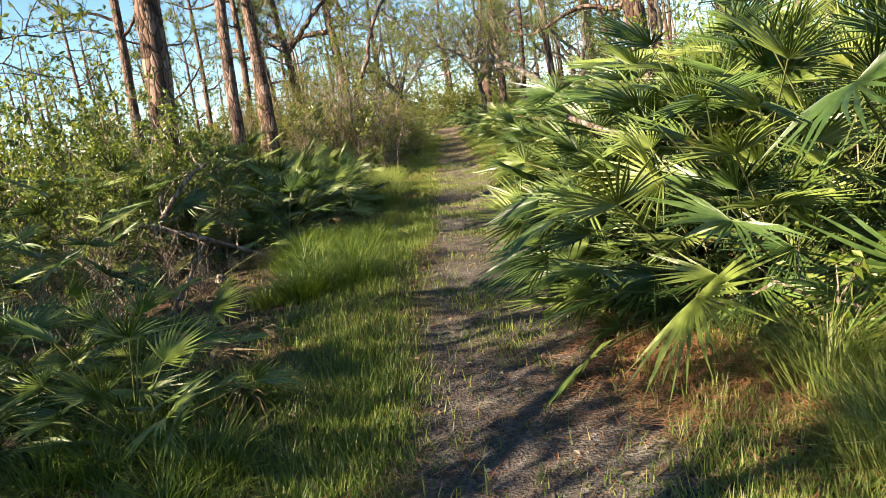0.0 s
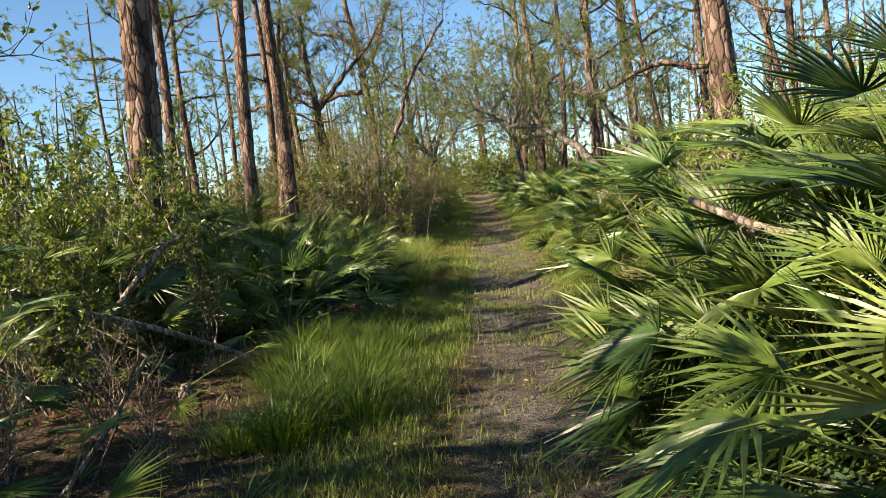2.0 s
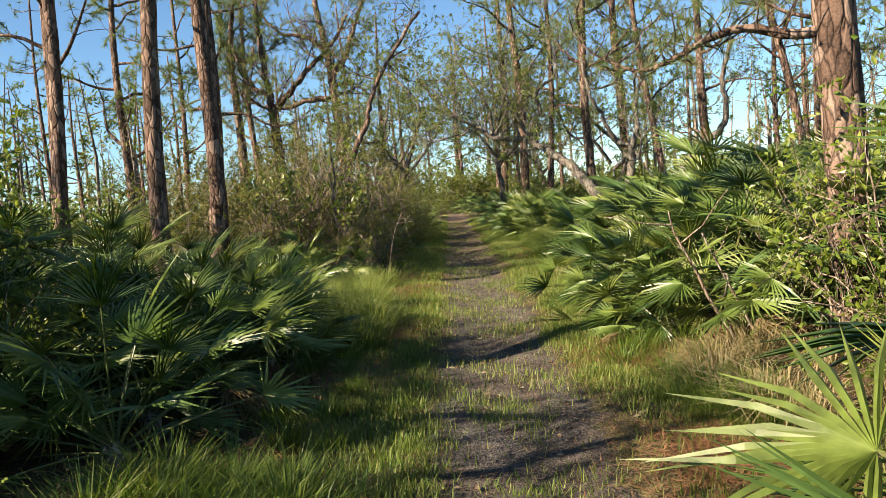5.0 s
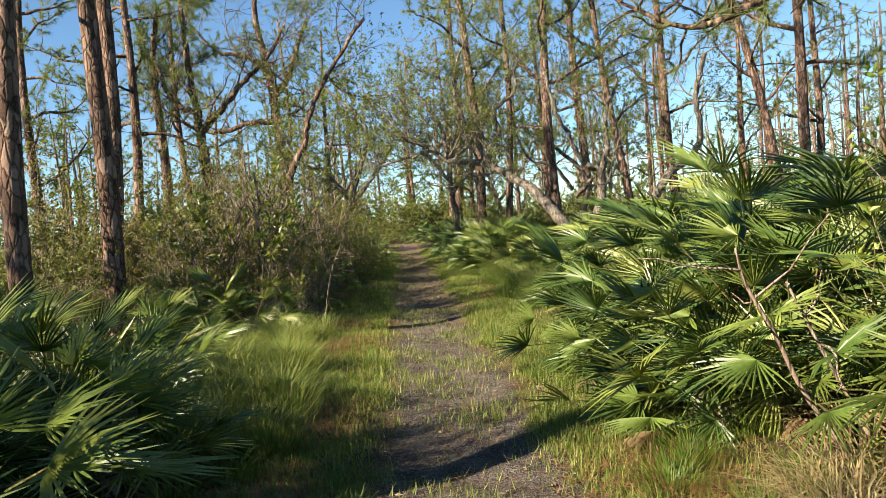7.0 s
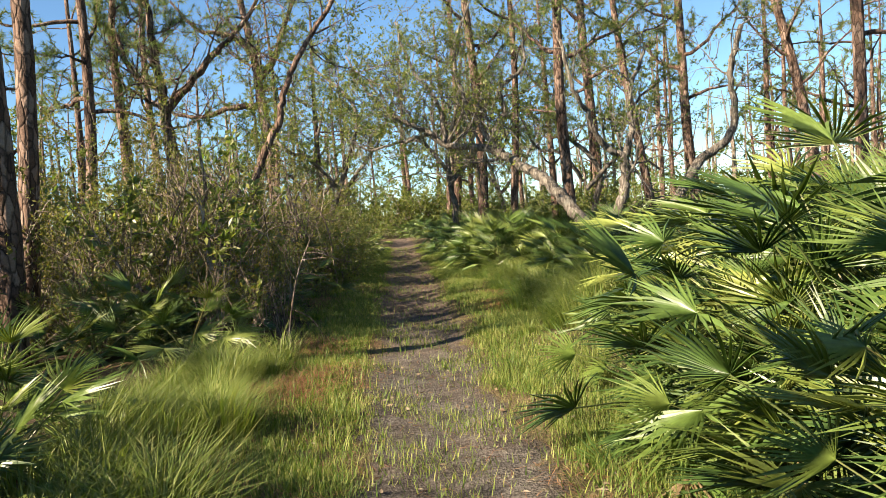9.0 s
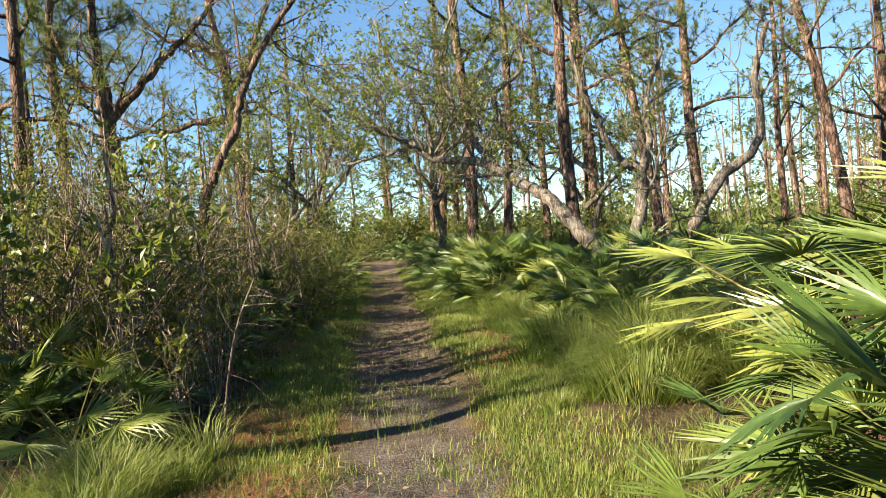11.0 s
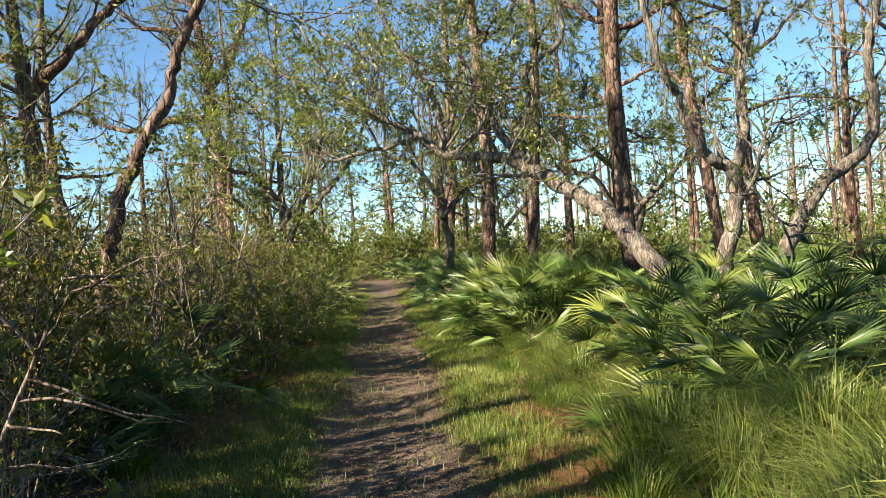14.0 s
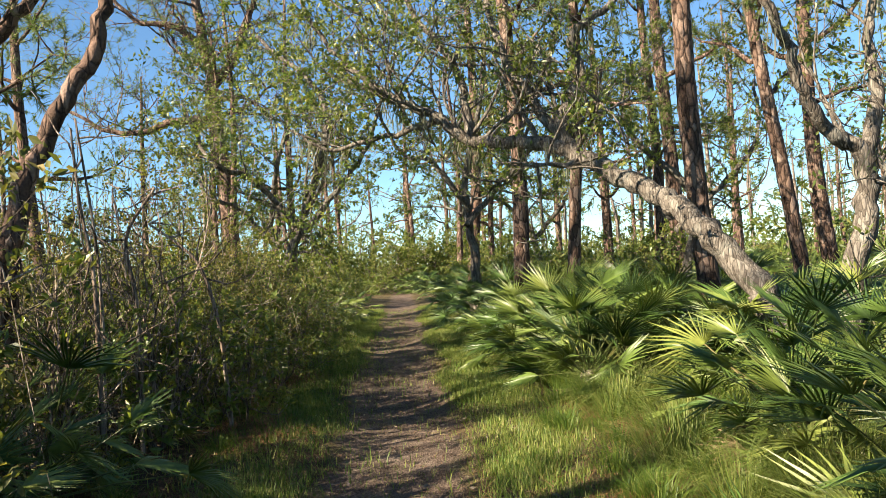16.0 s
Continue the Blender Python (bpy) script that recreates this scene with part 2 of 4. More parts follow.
class Geo:
    """Vertices and faces that become one mesh."""

    def __init__(self):
        self.v, self.f = [], []

    def tube(self, pts, radii, sides=6, rough=0.0, rng=None):
        first = len(self.v)
        a0 = None
        for i, (p, r) in enumerate(zip(pts, radii)):
            d = unit(pts[min(i + 1, len(pts) - 1)] - pts[max(i - 1, 0)])
            a = sideways(d)[0] if a0 is None else unit(a0 - d * a0.dot(d))
            a0 = a
            b = d.cross(a)
            for k in range(sides):
                w = 2 * math.pi * k / sides
                q = r * (1 + (rng.uniform(-rough, rough) if rng else 0))
                self.v.append(p + a * (q * math.cos(w)) + b * (q * math.sin(w)))
        for i in range(len(pts) - 1):
            o = first + i * sides
            for k in range(sides):
                j = (k + 1) % sides
                self.f.append((o + k, o + j, o + sides + j, o + sides + k))
        o = first + (len(pts) - 1) * sides
        self.f.append(tuple(o + k for k in range(sides)))

    def leaf(self, p, d, n, length, width):
        s = d.cross(n)
        s = unit(s) * (width / 2)
        o = len(self.v)
        m = p + d * (length * 0.45)
        self.v += [p, m + s + n * (width * 0.2), p + d * length, m - s + n * (width * 0.2)]
        self.f += [(o, o + 1, o + 2), (o, o + 2, o + 3)]

    def blade(self, p, d, bend, length, width, side):
        """A grass blade of three joints."""
        o = len(self.v)
        s = side * (width / 2)
        m = p + d * (length * 0.5)
        t = m + unit(d + bend) * (length * 0.5)
        self.v += [p - s, p + s, m + s * 0.8, m - s * 0.8, t]
        self.f += [(o, o + 1, o + 2, o + 3), (o + 3, o + 2, o + 4)]

    def mesh(self, name, material, smooth=True):
        me = bpy.data.meshes.new(name)
        me.from_pydata([tuple(p) for p in self.v], [], self.f)
        me.materials.append(material)
        if smooth:
            me.polygons.foreach_set("use_smooth", [True] * len(me.polygons))
        me.update()
        return me


def part(name, geo, material, parent, label="", smooth=True):
    """One mesh under a thing."""
    ob = new(name, geo if isinstance(geo, bpy.types.Mesh) else geo.mesh(name, material, smooth))
    ob.parent = parent
    if label:
        ob["label"] = label
    return ob


def curve(points, steps):
    """A smooth line through a few points."""
    p = [Vector(q) for q in points]
    p = [p[0] * 2 - p[1]] + p + [p[-1] * 2 - p[-2]]
    out = []
    for i in range(1, len(p) - 2):
        for k in range(steps):
            t = k / steps
            out.append(0.5 * (2 * p[i] + (p[i + 1] - p[i - 1]) * t + (2 * p[i - 1] - 5 * p[i] + 4 * p[i + 1] - p[i + 2]) * t * t
                              + (3 * p[i] - p[i - 1] - 3 * p[i + 1] + p[i + 2]) * t ** 3))
    out.append(p[-2])
    return out


def rand_dir(rng, up=0.0):
    return unit(Vector((rng.gauss(0, 1), rng.gauss(0, 1), rng.gauss(0, 1) + up)))


def crooked(rng, p, d, length, steps, wob, up):
    pts = [p.copy()]
    for _ in range(steps):
        d = unit(d + rand_dir(rng) * wob + Vector((0, 0, up)))
        p = p + d * (length / steps)
        pts.append(p.copy())
    return pts


def ground_z(x, y):
    """The lie of the ground: a worn track, soft swells."""
    off = x - 0.17
    z = 0.1 - 0.035 * math.exp(-(off / 0.5) ** 4) + 0.05 * (1 - math.exp(-(off / 1.6) ** 2))
    near = math.exp(-(abs(x) / 40) ** 2 - (max(0, y - 60) / 60) ** 2)
    return z + near * 0.035 * (math.sin(x * 1.9 + y * 0.7) * math.sin(y * 1.3 - x * 0.6) + 0.5 * math.sin(x * 4.3 + 1) * math.sin(y * 3.7))


def at(x, y, rz=0.0, s=1.0, rx=0.0, ry=0.0, sink=0.02):
    return pose(x, y, ground_z(x, y) - sink, rx, ry, rz) @ Matrix.Scale(s, 4)


# ---- kinds of plants ----
def frond_mesh(rng, stalk, radius, leaflets, spread, droop, cup=0.0, dead=False, nod=0.0):
    """A fan leaf in one mesh: a stalk along x, and pleated leaflets, joined near its end and split further out."""
    g = Geo()
    pts = [Vector((stalk * k / 4, 0, -0.12 * stalk * (k / 4) ** 2)) for k in range(5)]
    g.tube(pts, [0.0075 - 0.0008 * k for k in range(5)], 4)
    on_stalk = len(g.f)
    hub = pts[-1]
    lat = Vector((0, 1, 0))
    ax = Matrix.Rotation(nod, 3, lat) @ unit(pts[-1] - pts[-2])
    up = unit(ax.cross(lat))
    centre = len(g.v)
    g.v.append(hub + up * 0.002)
    half = spread / leaflets * 0.5

    def place(q, ang, lift, dd):
        return hub + (ax * math.cos(ang) + lat * math.sin(ang)) * q + up * (lift + cup * q * (1 - math.cos(ang)) - dd * q * q / radius)
    seam = len(g.v)
    g.v.append(place(radius * 0.18, -spread / 2, -0.004, droop))
    for i in range(leaflets):
        a = spread * ((i + 0.5) / leaflets - 0.5)
        r = radius * (0.7 + 0.3 * math.cos(a * 0.55)) * rng.uniform(0.86, 1.1)
        dd = droop * rng.uniform(0.2, 2.0)
        jit = rng.gauss(0, 0.055)
        w = half * 0.78
        o = len(g.v)
        g.v += [place(r * 0.26, a, 0.008, droop), place(radius * 0.18, a + half, -0.004, droop), place(r * 0.58, a - w * 0.62 + jit * 0.5, -0.002, dd),
                place(r * 0.58, a + jit * 0.5, 0.008, dd), place(r * 0.58, a + w * 0.62 + jit * 0.5, -0.002, dd), place(r * 1.12, a + jit * 1.5, -0.012, dd)]
        g.f += [(centre, seam, o), (centre, o, o + 1), (seam, o + 2, o + 3, o), (o, o + 3, o + 4, o + 1), (o + 2, o + 5, o + 3), (o + 3, o + 5, o + 4)]
        seam = o + 1
    me = g.mesh("dead_frond" if dead else "frond", STALK, False)
    me.materials.append(FROND_DEAD if dead else FROND)
    me.polygons.foreach_set("material_index", [0 if k < on_stalk else 1 for k in range(len(g.f))])
    return me


frng = random.Random(11)
FRONDS = [frond_mesh(frng, frng.uniform(0.5, 0.95), frng.uniform(0.32, 0.44), frng.randint(16, 20), frng.uniform(2.3, 3.5), frng.uniform(0.0, 0.13), frng.uniform(-0.1, 0.3), False, frng.uniform(-0.25, 0.5)) for _ in range(14)]
TALL_FRONDS = [frond_mesh(frng, frng.uniform(0.75, 1.4), frng.uniform(0.32, 0.44), frng.randint(16, 20), frng.uniform(2.3, 3.5), frng.uniform(0.0, 0.13), frng.uniform(-0.1, 0.3), False, frng.uniform(-0.1, 0.7)) for _ in range(14)]
FAR_FRONDS = [frond_mesh(frng, frng.uniform(0.5, 0.9), 0.35, 17, frng.uniform(2.8, 3.8), 0.1, 0.1, False, frng.uniform(0, 0.5)) for _ in range(4)]
DEADS = [frond_mesh(frng, 0.6, 0.42, 16, 2.0, 0.8, 0.3, True) for _ in range(3)]


def joined_fronds(rng, count, low, high, size):
    """The fan leaves of a palmetto that stays far off, in one mesh."""
    g = Geo()
    slots = []
    for i in range(count):
        me = rng.choice(FAR_FRONDS)
        az = 360 * (i * 0.618) + rng.uniform(-25, 25)
        el = low + (high - low) * ((i + 0.5) / count) ** 1.1 + rng.uniform(-8, 8)
        m = pose(0, 0, 0.1, 0, 0, az) @ pose(0, 0, 0, rng.uniform(-50, 50), -el, 0) @ Matrix.Scale(size * rng.uniform(0.8, 1.15), 4)
        o = len(g.v)
        g.v += [m @ v.co for v in me.vertices]
        g.f += [tuple(o + k for k in p.vertices) for p in me.polygons]
        slots += [p.material_index for p in me.polygons]
    me = g.mesh("fronds", STALK, False)
    me.materials.append(FROND)
    me.polygons.foreach_set("material_index", slots)
    return me


def far_palmetto(seed, count, low, high, size=1.0):
    rng = random.Random(seed)
    root = new("palmetto")
    tagged(part("fronds", joined_fronds(rng, count, low, high, size), None, root), kind="stuff")
    return root


def palmetto(seed, count, low, high, dead=1, size=1.0, fronds=FRONDS):
    """A saw palmetto: fan leaves that rise from a short stem."""
    rng = random.Random(seed)
    root = new("palmetto")
    stem = Geo()
    stem.tube([Vector((0, 0, -0.05)), Vector((0.02, 0.01, 0.07)), Vector((0.03, 0, 0.16))], [0.075, 0.085, 0.05], 8, 0.2, rng)
    part("stem", stem, TWIG, root)
    for i in range(count + dead):
        old = i >= count
        bl = rng.choice(DEADS if old else fronds)
        az = 360 * (i * 0.618) + rng.uniform(-25, 25)
        el = rng.uniform(-15, 12) if old else low + (high - low) * ((i + 0.5) / count) ** 1.1 + rng.uniform(-8, 8)
        sc = size * rng.uniform(0.8, 1.15)
        f = part("dead_frond" if old else "frond", bl, None, root)
        f.matrix_local = pose(0, 0, 0.1, 0, 0, az) @ pose(0, 0, 0, rng.uniform(-50, 50), -el, 0) @ Matrix.Scale(sc, 4)
    return root


def tufts(geo, rng, p, d, n, length, width):
    """A brush of needles about a twig's end."""
    for _ in range(n):
        q = p - d * rng.uniform(0, 0.14)
        e = unit(d * 0.7 + rand_dir(rng) * 0.9)
        s = sideways(e)[0] if rng.random() < 0.5 else sideways(e)[1]
        o = len(geo.v)
        t = q + e * (length * rng.uniform(0.7, 1.1)) - Vector((0, 0, 0.03))
        geo.v += [q - s * width / 2, q + s * width / 2, t]
        geo.f.append((o, o + 1, o + 2))


def pine(seed, lean, dia, height, bare=0.45, limbs=13, light=False):
    """A slash pine: plated trunk, crooked limbs high up, needle brushes."""
    rng = random.Random(seed)
    root = new("pine_tree")
    g = Geo()
    n = int(height / (1.0 if light else 0.16))
    ph = rng.uniform(0, 6)
    pts, rad = [], []
    for i in range(n + 1):
        h = height * i / n - 0.15
        t = i / n
        pts.append(Vector((lean * h + 0.1 * math.sin(h * 0.55 + ph) - 0.1 * math.sin(ph), 0.08 * math.sin(h * 0.4 + ph * 2) - 0.08 * math.sin(ph * 2), h)))
        rad.append(dia / 2 * (1 - 0.72 * t ** 1.2) * (1 + 0.3 * math.exp(-h * 3)))
    g.tube(pts, rad, 6 if light else 14, 0.055, rng)
    part("trunk", g, PINE_BARK, root)
    needles, joint = Geo(), Geo()
    for k in range(limbs):
        t = bare + (0.99 - bare) * ((k + rng.uniform(0, 0.9)) / limbs)
        i = min(n, int(t * n))
        az = k * 2.4 + rng.uniform(-0.5, 0.5)
        ln = height * ((0.34 if light else 0.3) - 0.2 * t) * rng.uniform(0.6, 1.15)
        d = unit(Vector((math.cos(az), math.sin(az), rng.uniform(-0.15, 0.5))))
        limb = joint if light else Geo()
        lp = crooked(rng, pts[i], d, ln, 9, 0.34, 0.06)
        r0 = max(0.024, rad[i] * rng.uniform(0.35, 0.6))
        limb.tube(lp, [r0 * (1 - 0.85 * j / 9) for j in range(10)], 3 if light else 6, 0.08, rng)
        ends = [(lp[-1], unit(lp[-1] - lp[-2]))]
        for j in range(3, 10, 2 if light else 1):
            for _ in range(1 if light else 2):
                tw = crooked(rng, lp[j], unit(unit(lp[j] - lp[j - 1]) * 0.5 + rand_dir(rng, 0.4)), rng.uniform(0.35, 0.95) * (0.5 + ln * 0.2), 4, 0.4, 0.1)
                limb.tube(tw, [r0 * 0.25, r0 * 0.2, r0 * 0.16, r0 * 0.12, 0.004], 3)
                ends += [(tw[q], unit(tw[q] - tw[q - 1])) for q in (2, 3, 4)]
        if not light:
            part("limb", limb, PINE_BARK, root)
        for p, d in ends:
            if rng.random() < 0.8:
                tufts(needles, rng, p, d, 12 if light else 28, 0.26 if light else 0.21, 0.032 if light else 0.014)
    if light:
        tagged(part("branchwork", joint, PINE_BARK, root), kind="stuff")
    part("crown", needles, NEEDLE, root, "clumps of long green needles", False)
    return root


def sprout(wood, leaves, rng, p, d, length, r, level, size, n_leaf, up=0.05, sides=5, wild=0.3):
    """Limbs that split again and again, with leaves at the last."""
    k = 6 if level > 1 else (4 if level else 2)
    pts = crooked(rng, p, d, length, k, wild, up)
    wood.tube(pts, [r * (1 - 0.65 * j / k) for j in range(k + 1)], max(3, sides), 0.06 if sides > 4 else 0, rng)
    if level == 0 and size < 0:
        tufts(leaves, rng, pts[1], unit(pts[1] - pts[0]), 7, 0.2, 0.012)
        tufts(leaves, rng, pts[-1], unit(pts[-1] - pts[-2]), 18, 0.2, 0.012)
        return
    if level == 0:
        for j in range(1, k + 1):
            for _ in range(int(n_leaf * (0.5 if j < k else 1.9))):
                q = pts[j] + rand_dir(rng) * (length * abs(rng.gauss(0, 0.15)))
                leaves.leaf(q, rand_dir(rng, 0.2), rand_dir(rng, 0.8), size * rng.uniform(0.7, 1.3), size * 0.5)
        return
    for j in range(2, k + 1):
        for _ in range(1 if j < k else 2):
            e = unit(unit(pts[j] - pts[j - 1]) * (1.0 - wild) + rand_dir(rng, 0.25))
            sprout(wood, leaves, rng, pts[j], e, length * rng.uniform(0.4, 0.75), r * 0.5, level - 1, size, n_leaf, up, sides - 1, wild)


def strands(geo, rng, p, n, length):
    """A hank of moss that hangs from a limb."""
    for _ in range(n):
        a = p + Vector((rng.gauss(0, 0.07), rng.gauss(0, 0.07), 0))
        w = rng.uniform(0, math.pi)
        s = Vector((math.cos(w), math.sin(w), 0)) * 0.006
        ln = length * rng.uniform(0.3, 1.0)
        b = a + Vector((rng.gauss(0, 0.04), rng.gauss(0, 0.04), -ln * 0.5))
        c = b + Vector((rng.gauss(0, 0.04), rng.gauss(0, 0.04), -ln * 0.5))
        o = len(geo.v)
        geo.v += [a - s, a + s, b + s, b - s, c]
        geo.f += [(o, o + 1, o + 2, o + 3), (o + 3, o + 2, o + 4)]


def oak(seed, stems, crown_from, level=2, size=0.075, n_leaf=5, moss=0, twig=1.3, leafy=1.0, kind="oak", red=False):
    """An oak with crooked stems: each stem is (points, base radius, end radius)."""
    rng = random.Random(seed)
    root = new(kind + "_tree")
    bark, leaf = (PINE_BARK, NEEDLE) if kind == "pine" else (OAK_BARK, OAK_LEAF)
    if red:
        bark = PINE_BARK
    leaves, hang = Geo(), Geo()
    for k, (points, r0, r1) in enumerate(stems):
        pts = curve(points, 6)
        n = len(pts) - 1
        pts = [p + rand_dir(rng) * (0.03 if 0 < i < n else 0) for i, p in enumerate(pts)]
        w = Geo()
        w.tube(pts, [r0 + (r1 - r0) * (i / n) ** 0.8 for i in range(n + 1)], 12, 0.07, rng)
        for i in range(int(n * crown_from), n + 1):
            if rng.random() < 0.55 * leafy or i == n:
                rr = (r0 + (r1 - r0) * i / n)
                d = unit(unit(pts[i] - pts[i - 1]) * 0.4 + rand_dir(rng, 0.7))
                sprout(w, leaves, rng, pts[i], d, twig * rng.uniform(0.6, 1.2), max(0.012, rr * 0.35), level - 1, size, n_leaf)
            if moss and rng.random() < 0.5:
                strands(hang, rng, pts[i], moss, 0.55)
        part("trunk" if k == 0 else "limb", w, bark, root)
    part("crown", leaves, leaf, root, "clumps of long green needles" if kind == "pine" else "sparse crown of small dark green leaves", False)
    if moss:
        tagged(part("hanging_moss", hang, MOSS, root, "grey hanging strands of moss", False), kind="stuff")
    return root


def bush(seed, name, height, stems, leaf, wood, size, n_leaf, spread, level=2, joined=False, wild=0.42, thick=1.0, rise=0.02):
    """A shrub of many thin stems."""
    rng = random.Random(seed)
    root = new(name)
    leaves, woods = Geo(), []
    for k in range(stems):
        az = rng.uniform(0, 6.28)
        d = unit(Vector((math.cos(az) * spread, math.sin(az) * spread, 1)))
        p = Vector((rng.gauss(0, 0.16) * spread, rng.gauss(0, 0.16) * spread, -0.06))
        if k == 0 or not joined:
            woods.append(Geo())
        sprout(woods[-1], leaves, rng, p, d, height * rng.uniform(0.5, 0.95), thick * rng.uniform(0.009, 0.024), level, size, n_leaf, rise, 4, wild)
    # no shrub sprawls wider than it is high
    wide = max(math.hypot(v[0], v[1]) for g in woods for v in g.v)
    if wide > height * 0.8:
        f = height * 0.8 / wide
        squeezed = lambda v: Vector((v[0] * f, v[1] * f, v[2]))
        for g in woods:
            g.v = [squeezed(v) for v in g.v]
        grown = [Vector(v) for v in leaves.v]
        for o in range(0, len(grown), 4):
            shift = squeezed(grown[o]) - grown[o]
            for q in range(o, o + 4):
                grown[q] += shift
        leaves.v = grown
    for g in woods:
        if joined:
            tagged(part("branchwork", g, wood, root, "", False), kind="stuff")
        else:
            part("stem", g, wood, root, "", False)
    if leaves.f:
        part("foliage", leaves, leaf, root, "", False)
    return root


def grass_tuft(seed, blades, length, spread, material, arch=0.8, width=0.009):
    rng = random.Random(seed)
    g = Geo()
    for _ in range(blades):
        az = rng.uniform(0, 6.28)
        out = Vector((math.cos(az), math.sin(az), 0))
        k = rng.random() ** 0.7
        p = out * (spread * 0.55 * k) + Vector((0, 0, -0.02))
        d = unit(out * (0.25 + 0.6 * k) * rng.uniform(0.4, 1.2) + Vector((rng.gauss(0, 0.15), rng.gauss(0, 0.15), 1)))
        g.blade(p, d, out * arch * rng.uniform(0.4, 1.6) + Vector((0, 0, -arch * 0.9 * rng.random())), length * rng.uniform(0.5, 1.15), width, sideways(d)[0])
    return g.mesh("grass_tuft", material, False)


def dead_branch(seed, points, r0, r1, twigs=3, name="fallen_branch"):
    rng = random.Random(seed)
    root = new(name)
    pts = curve(points, 6)
    n = len(pts) - 1
    g = Geo()
    g.tube(pts, [r0 + (r1 - r0) * i / n for i in range(n + 1)], 8, 0.12, rng)
    part("limb", g, DEAD_WOOD, root)
    for _ in range(twigs):
        i = rng.randint(n // 4, n)
        t = Geo()
        tp = crooked(rng, pts[i], rand_dir(rng, 0.3), rng.uniform(0.25, 0.7), 5, 0.35, 0.02)
        t.tube(tp, [r1 * 0.8 * (1 - 0.8 * j / 5) + 0.002 for j in range(6)], 4)
        part("twig", t, DEAD_WOOD, root)
    return root


# ---- ground ----
def steps(a, b, fine, lo, hi):
    """Lines close together between lo and hi, ever wider outside."""
    xs = list(np.arange(lo, hi + 1e-6, fine))
    d, x = fine, hi
    while x < b:
        d *= 1.35
        x = min(b, x + d)
        xs.append(x)
    d, x = fine, lo
    while x > a:
        d *= 1.35
        x = max(a, x - d)
        xs.insert(0, x)
    return xs


xs, ys = steps(-900, 900, 0.14, -5, 6), steps(-600, 1500, 0.16, -2, 42)
gnd = Geo()
grng = random.Random(5)
for y in ys:
    for x in xs:
        fine = 0.012 if abs(x) < 7 and -3 < y < 45 else 0
        gnd.v.append((x, y, ground_z(x, y) + grng.uniform(-fine, fine)))
nx = len(xs)
for j in range(len(ys) - 1):
    for i in range(nx - 1):
        o = j * nx + i
        gnd.f.append((o, o + 1, o + nx + 1, o + nx))
tagged(new("ground", gnd.mesh("ground", GROUND)), "sandy woodland ground with a worn grey track and brown litter", "ground", kind="structure")

# ---- pines ----
PINE_LABEL = "tall pine with plated reddish brown bark and high crooked limbs"
# x, y, lean per metre, thickness, height
LEFT_PINES = [(-3.97, 11.0, 0.115, 0.39, 15), (-4.36, 17.25, 0.035, 0.27, 14), (-4.28, 19.75, 0.04, 0.3, 14), (-4.9, 21.5, 0.03, 0.27, 15),
              (-6.27, 18.0, 0.02, 0.24, 12), (-7.2, 30.0, 0.02, 0.3, 13), (-9.0, 24.0, 0.0, 0.32, 14), (-7.5, 38.0, -0.03, 0.3, 12), (-11.0, 33.0, 0.03, 0.33, 13)]
RIGHT_PINES = [(3.07, 12.25, -0.005, 0.35, 14), (2.63, 36.0, -0.008, 0.35, 14), (3.39, 34.75, 0.034, 0.25, 13), (4.25, 30.0, -0.01, 0.29, 14), (7.6, 41.0, -0.01, 0.42, 15),
               (7.5, 34.0, -0.1, 0.28, 12), (12.0, 32.75, -0.19, 0.33, 13), (2.5, 46.0, 0.04, 0.4, 14), (0.9, 78.0, 0.01, 0.44, 15), (9.7, 27.0, -0.05, 0.29, 13), (8.4, 45.0, 0.0, 0.4, 15), (10.8, 39.0, -0.06, 0.4, 15)]
made = []
for i, (x, y, ln, dia, h) in enumerate(LEFT_PINES + RIGHT_PINES):
    low = 0.24 if y == 33.0 else (0.45 if y < 22 else 0.32)
    tr = pine(100 + i, ln, dia, h, low, 14 if y < 45 else 11)
    tr.matrix_basis = at(x, y)
    tagged(tr, PINE_LABEL, "tree", "pines along the track")
    made.append(tr)

# the low limb that the pine beside the sunny palmettos stretches over them
low = made[len(LEFT_PINES)]
lrng, limb, brush = random.Random(131), Geo(), Geo()
reach = curve([(0, 0, 2.5), (-0.4, -0.05, 2.42), (-0.77, 0.05, 2.52), (-1.14, 0.0, 2.43), (-1.4, -0.1, 2.3), (-1.68, -0.05, 2.24), (-2.0, 0.0, 2.4)], 4)
limb.tube(reach, [0.05 - 0.042 * k / (len(reach) - 1) for k in range(len(reach))], 7, 0.1, lrng)
for k in range(5, len(reach)):
    for _ in range(2):
        d = rand_dir(lrng, 0.5)
        tw = crooked(lrng, reach[k], d, lrng.uniform(0.2, 0.5), 4, 0.35, 0.1)
        limb.tube(tw, [0.009, 0.008, 0.006, 0.005, 0.003], 4)
        if lrng.random() < 0.6:
            tufts(brush, lrng, tw[-1], unit(tw[-1] - tw[-2]), 40, 0.2, 0.004)
part("limb", limb, PINE_BARK, low, "low crooked reddish limb")
part("crown", brush, NEEDLE, low, "needle tufts of the low limb", False)

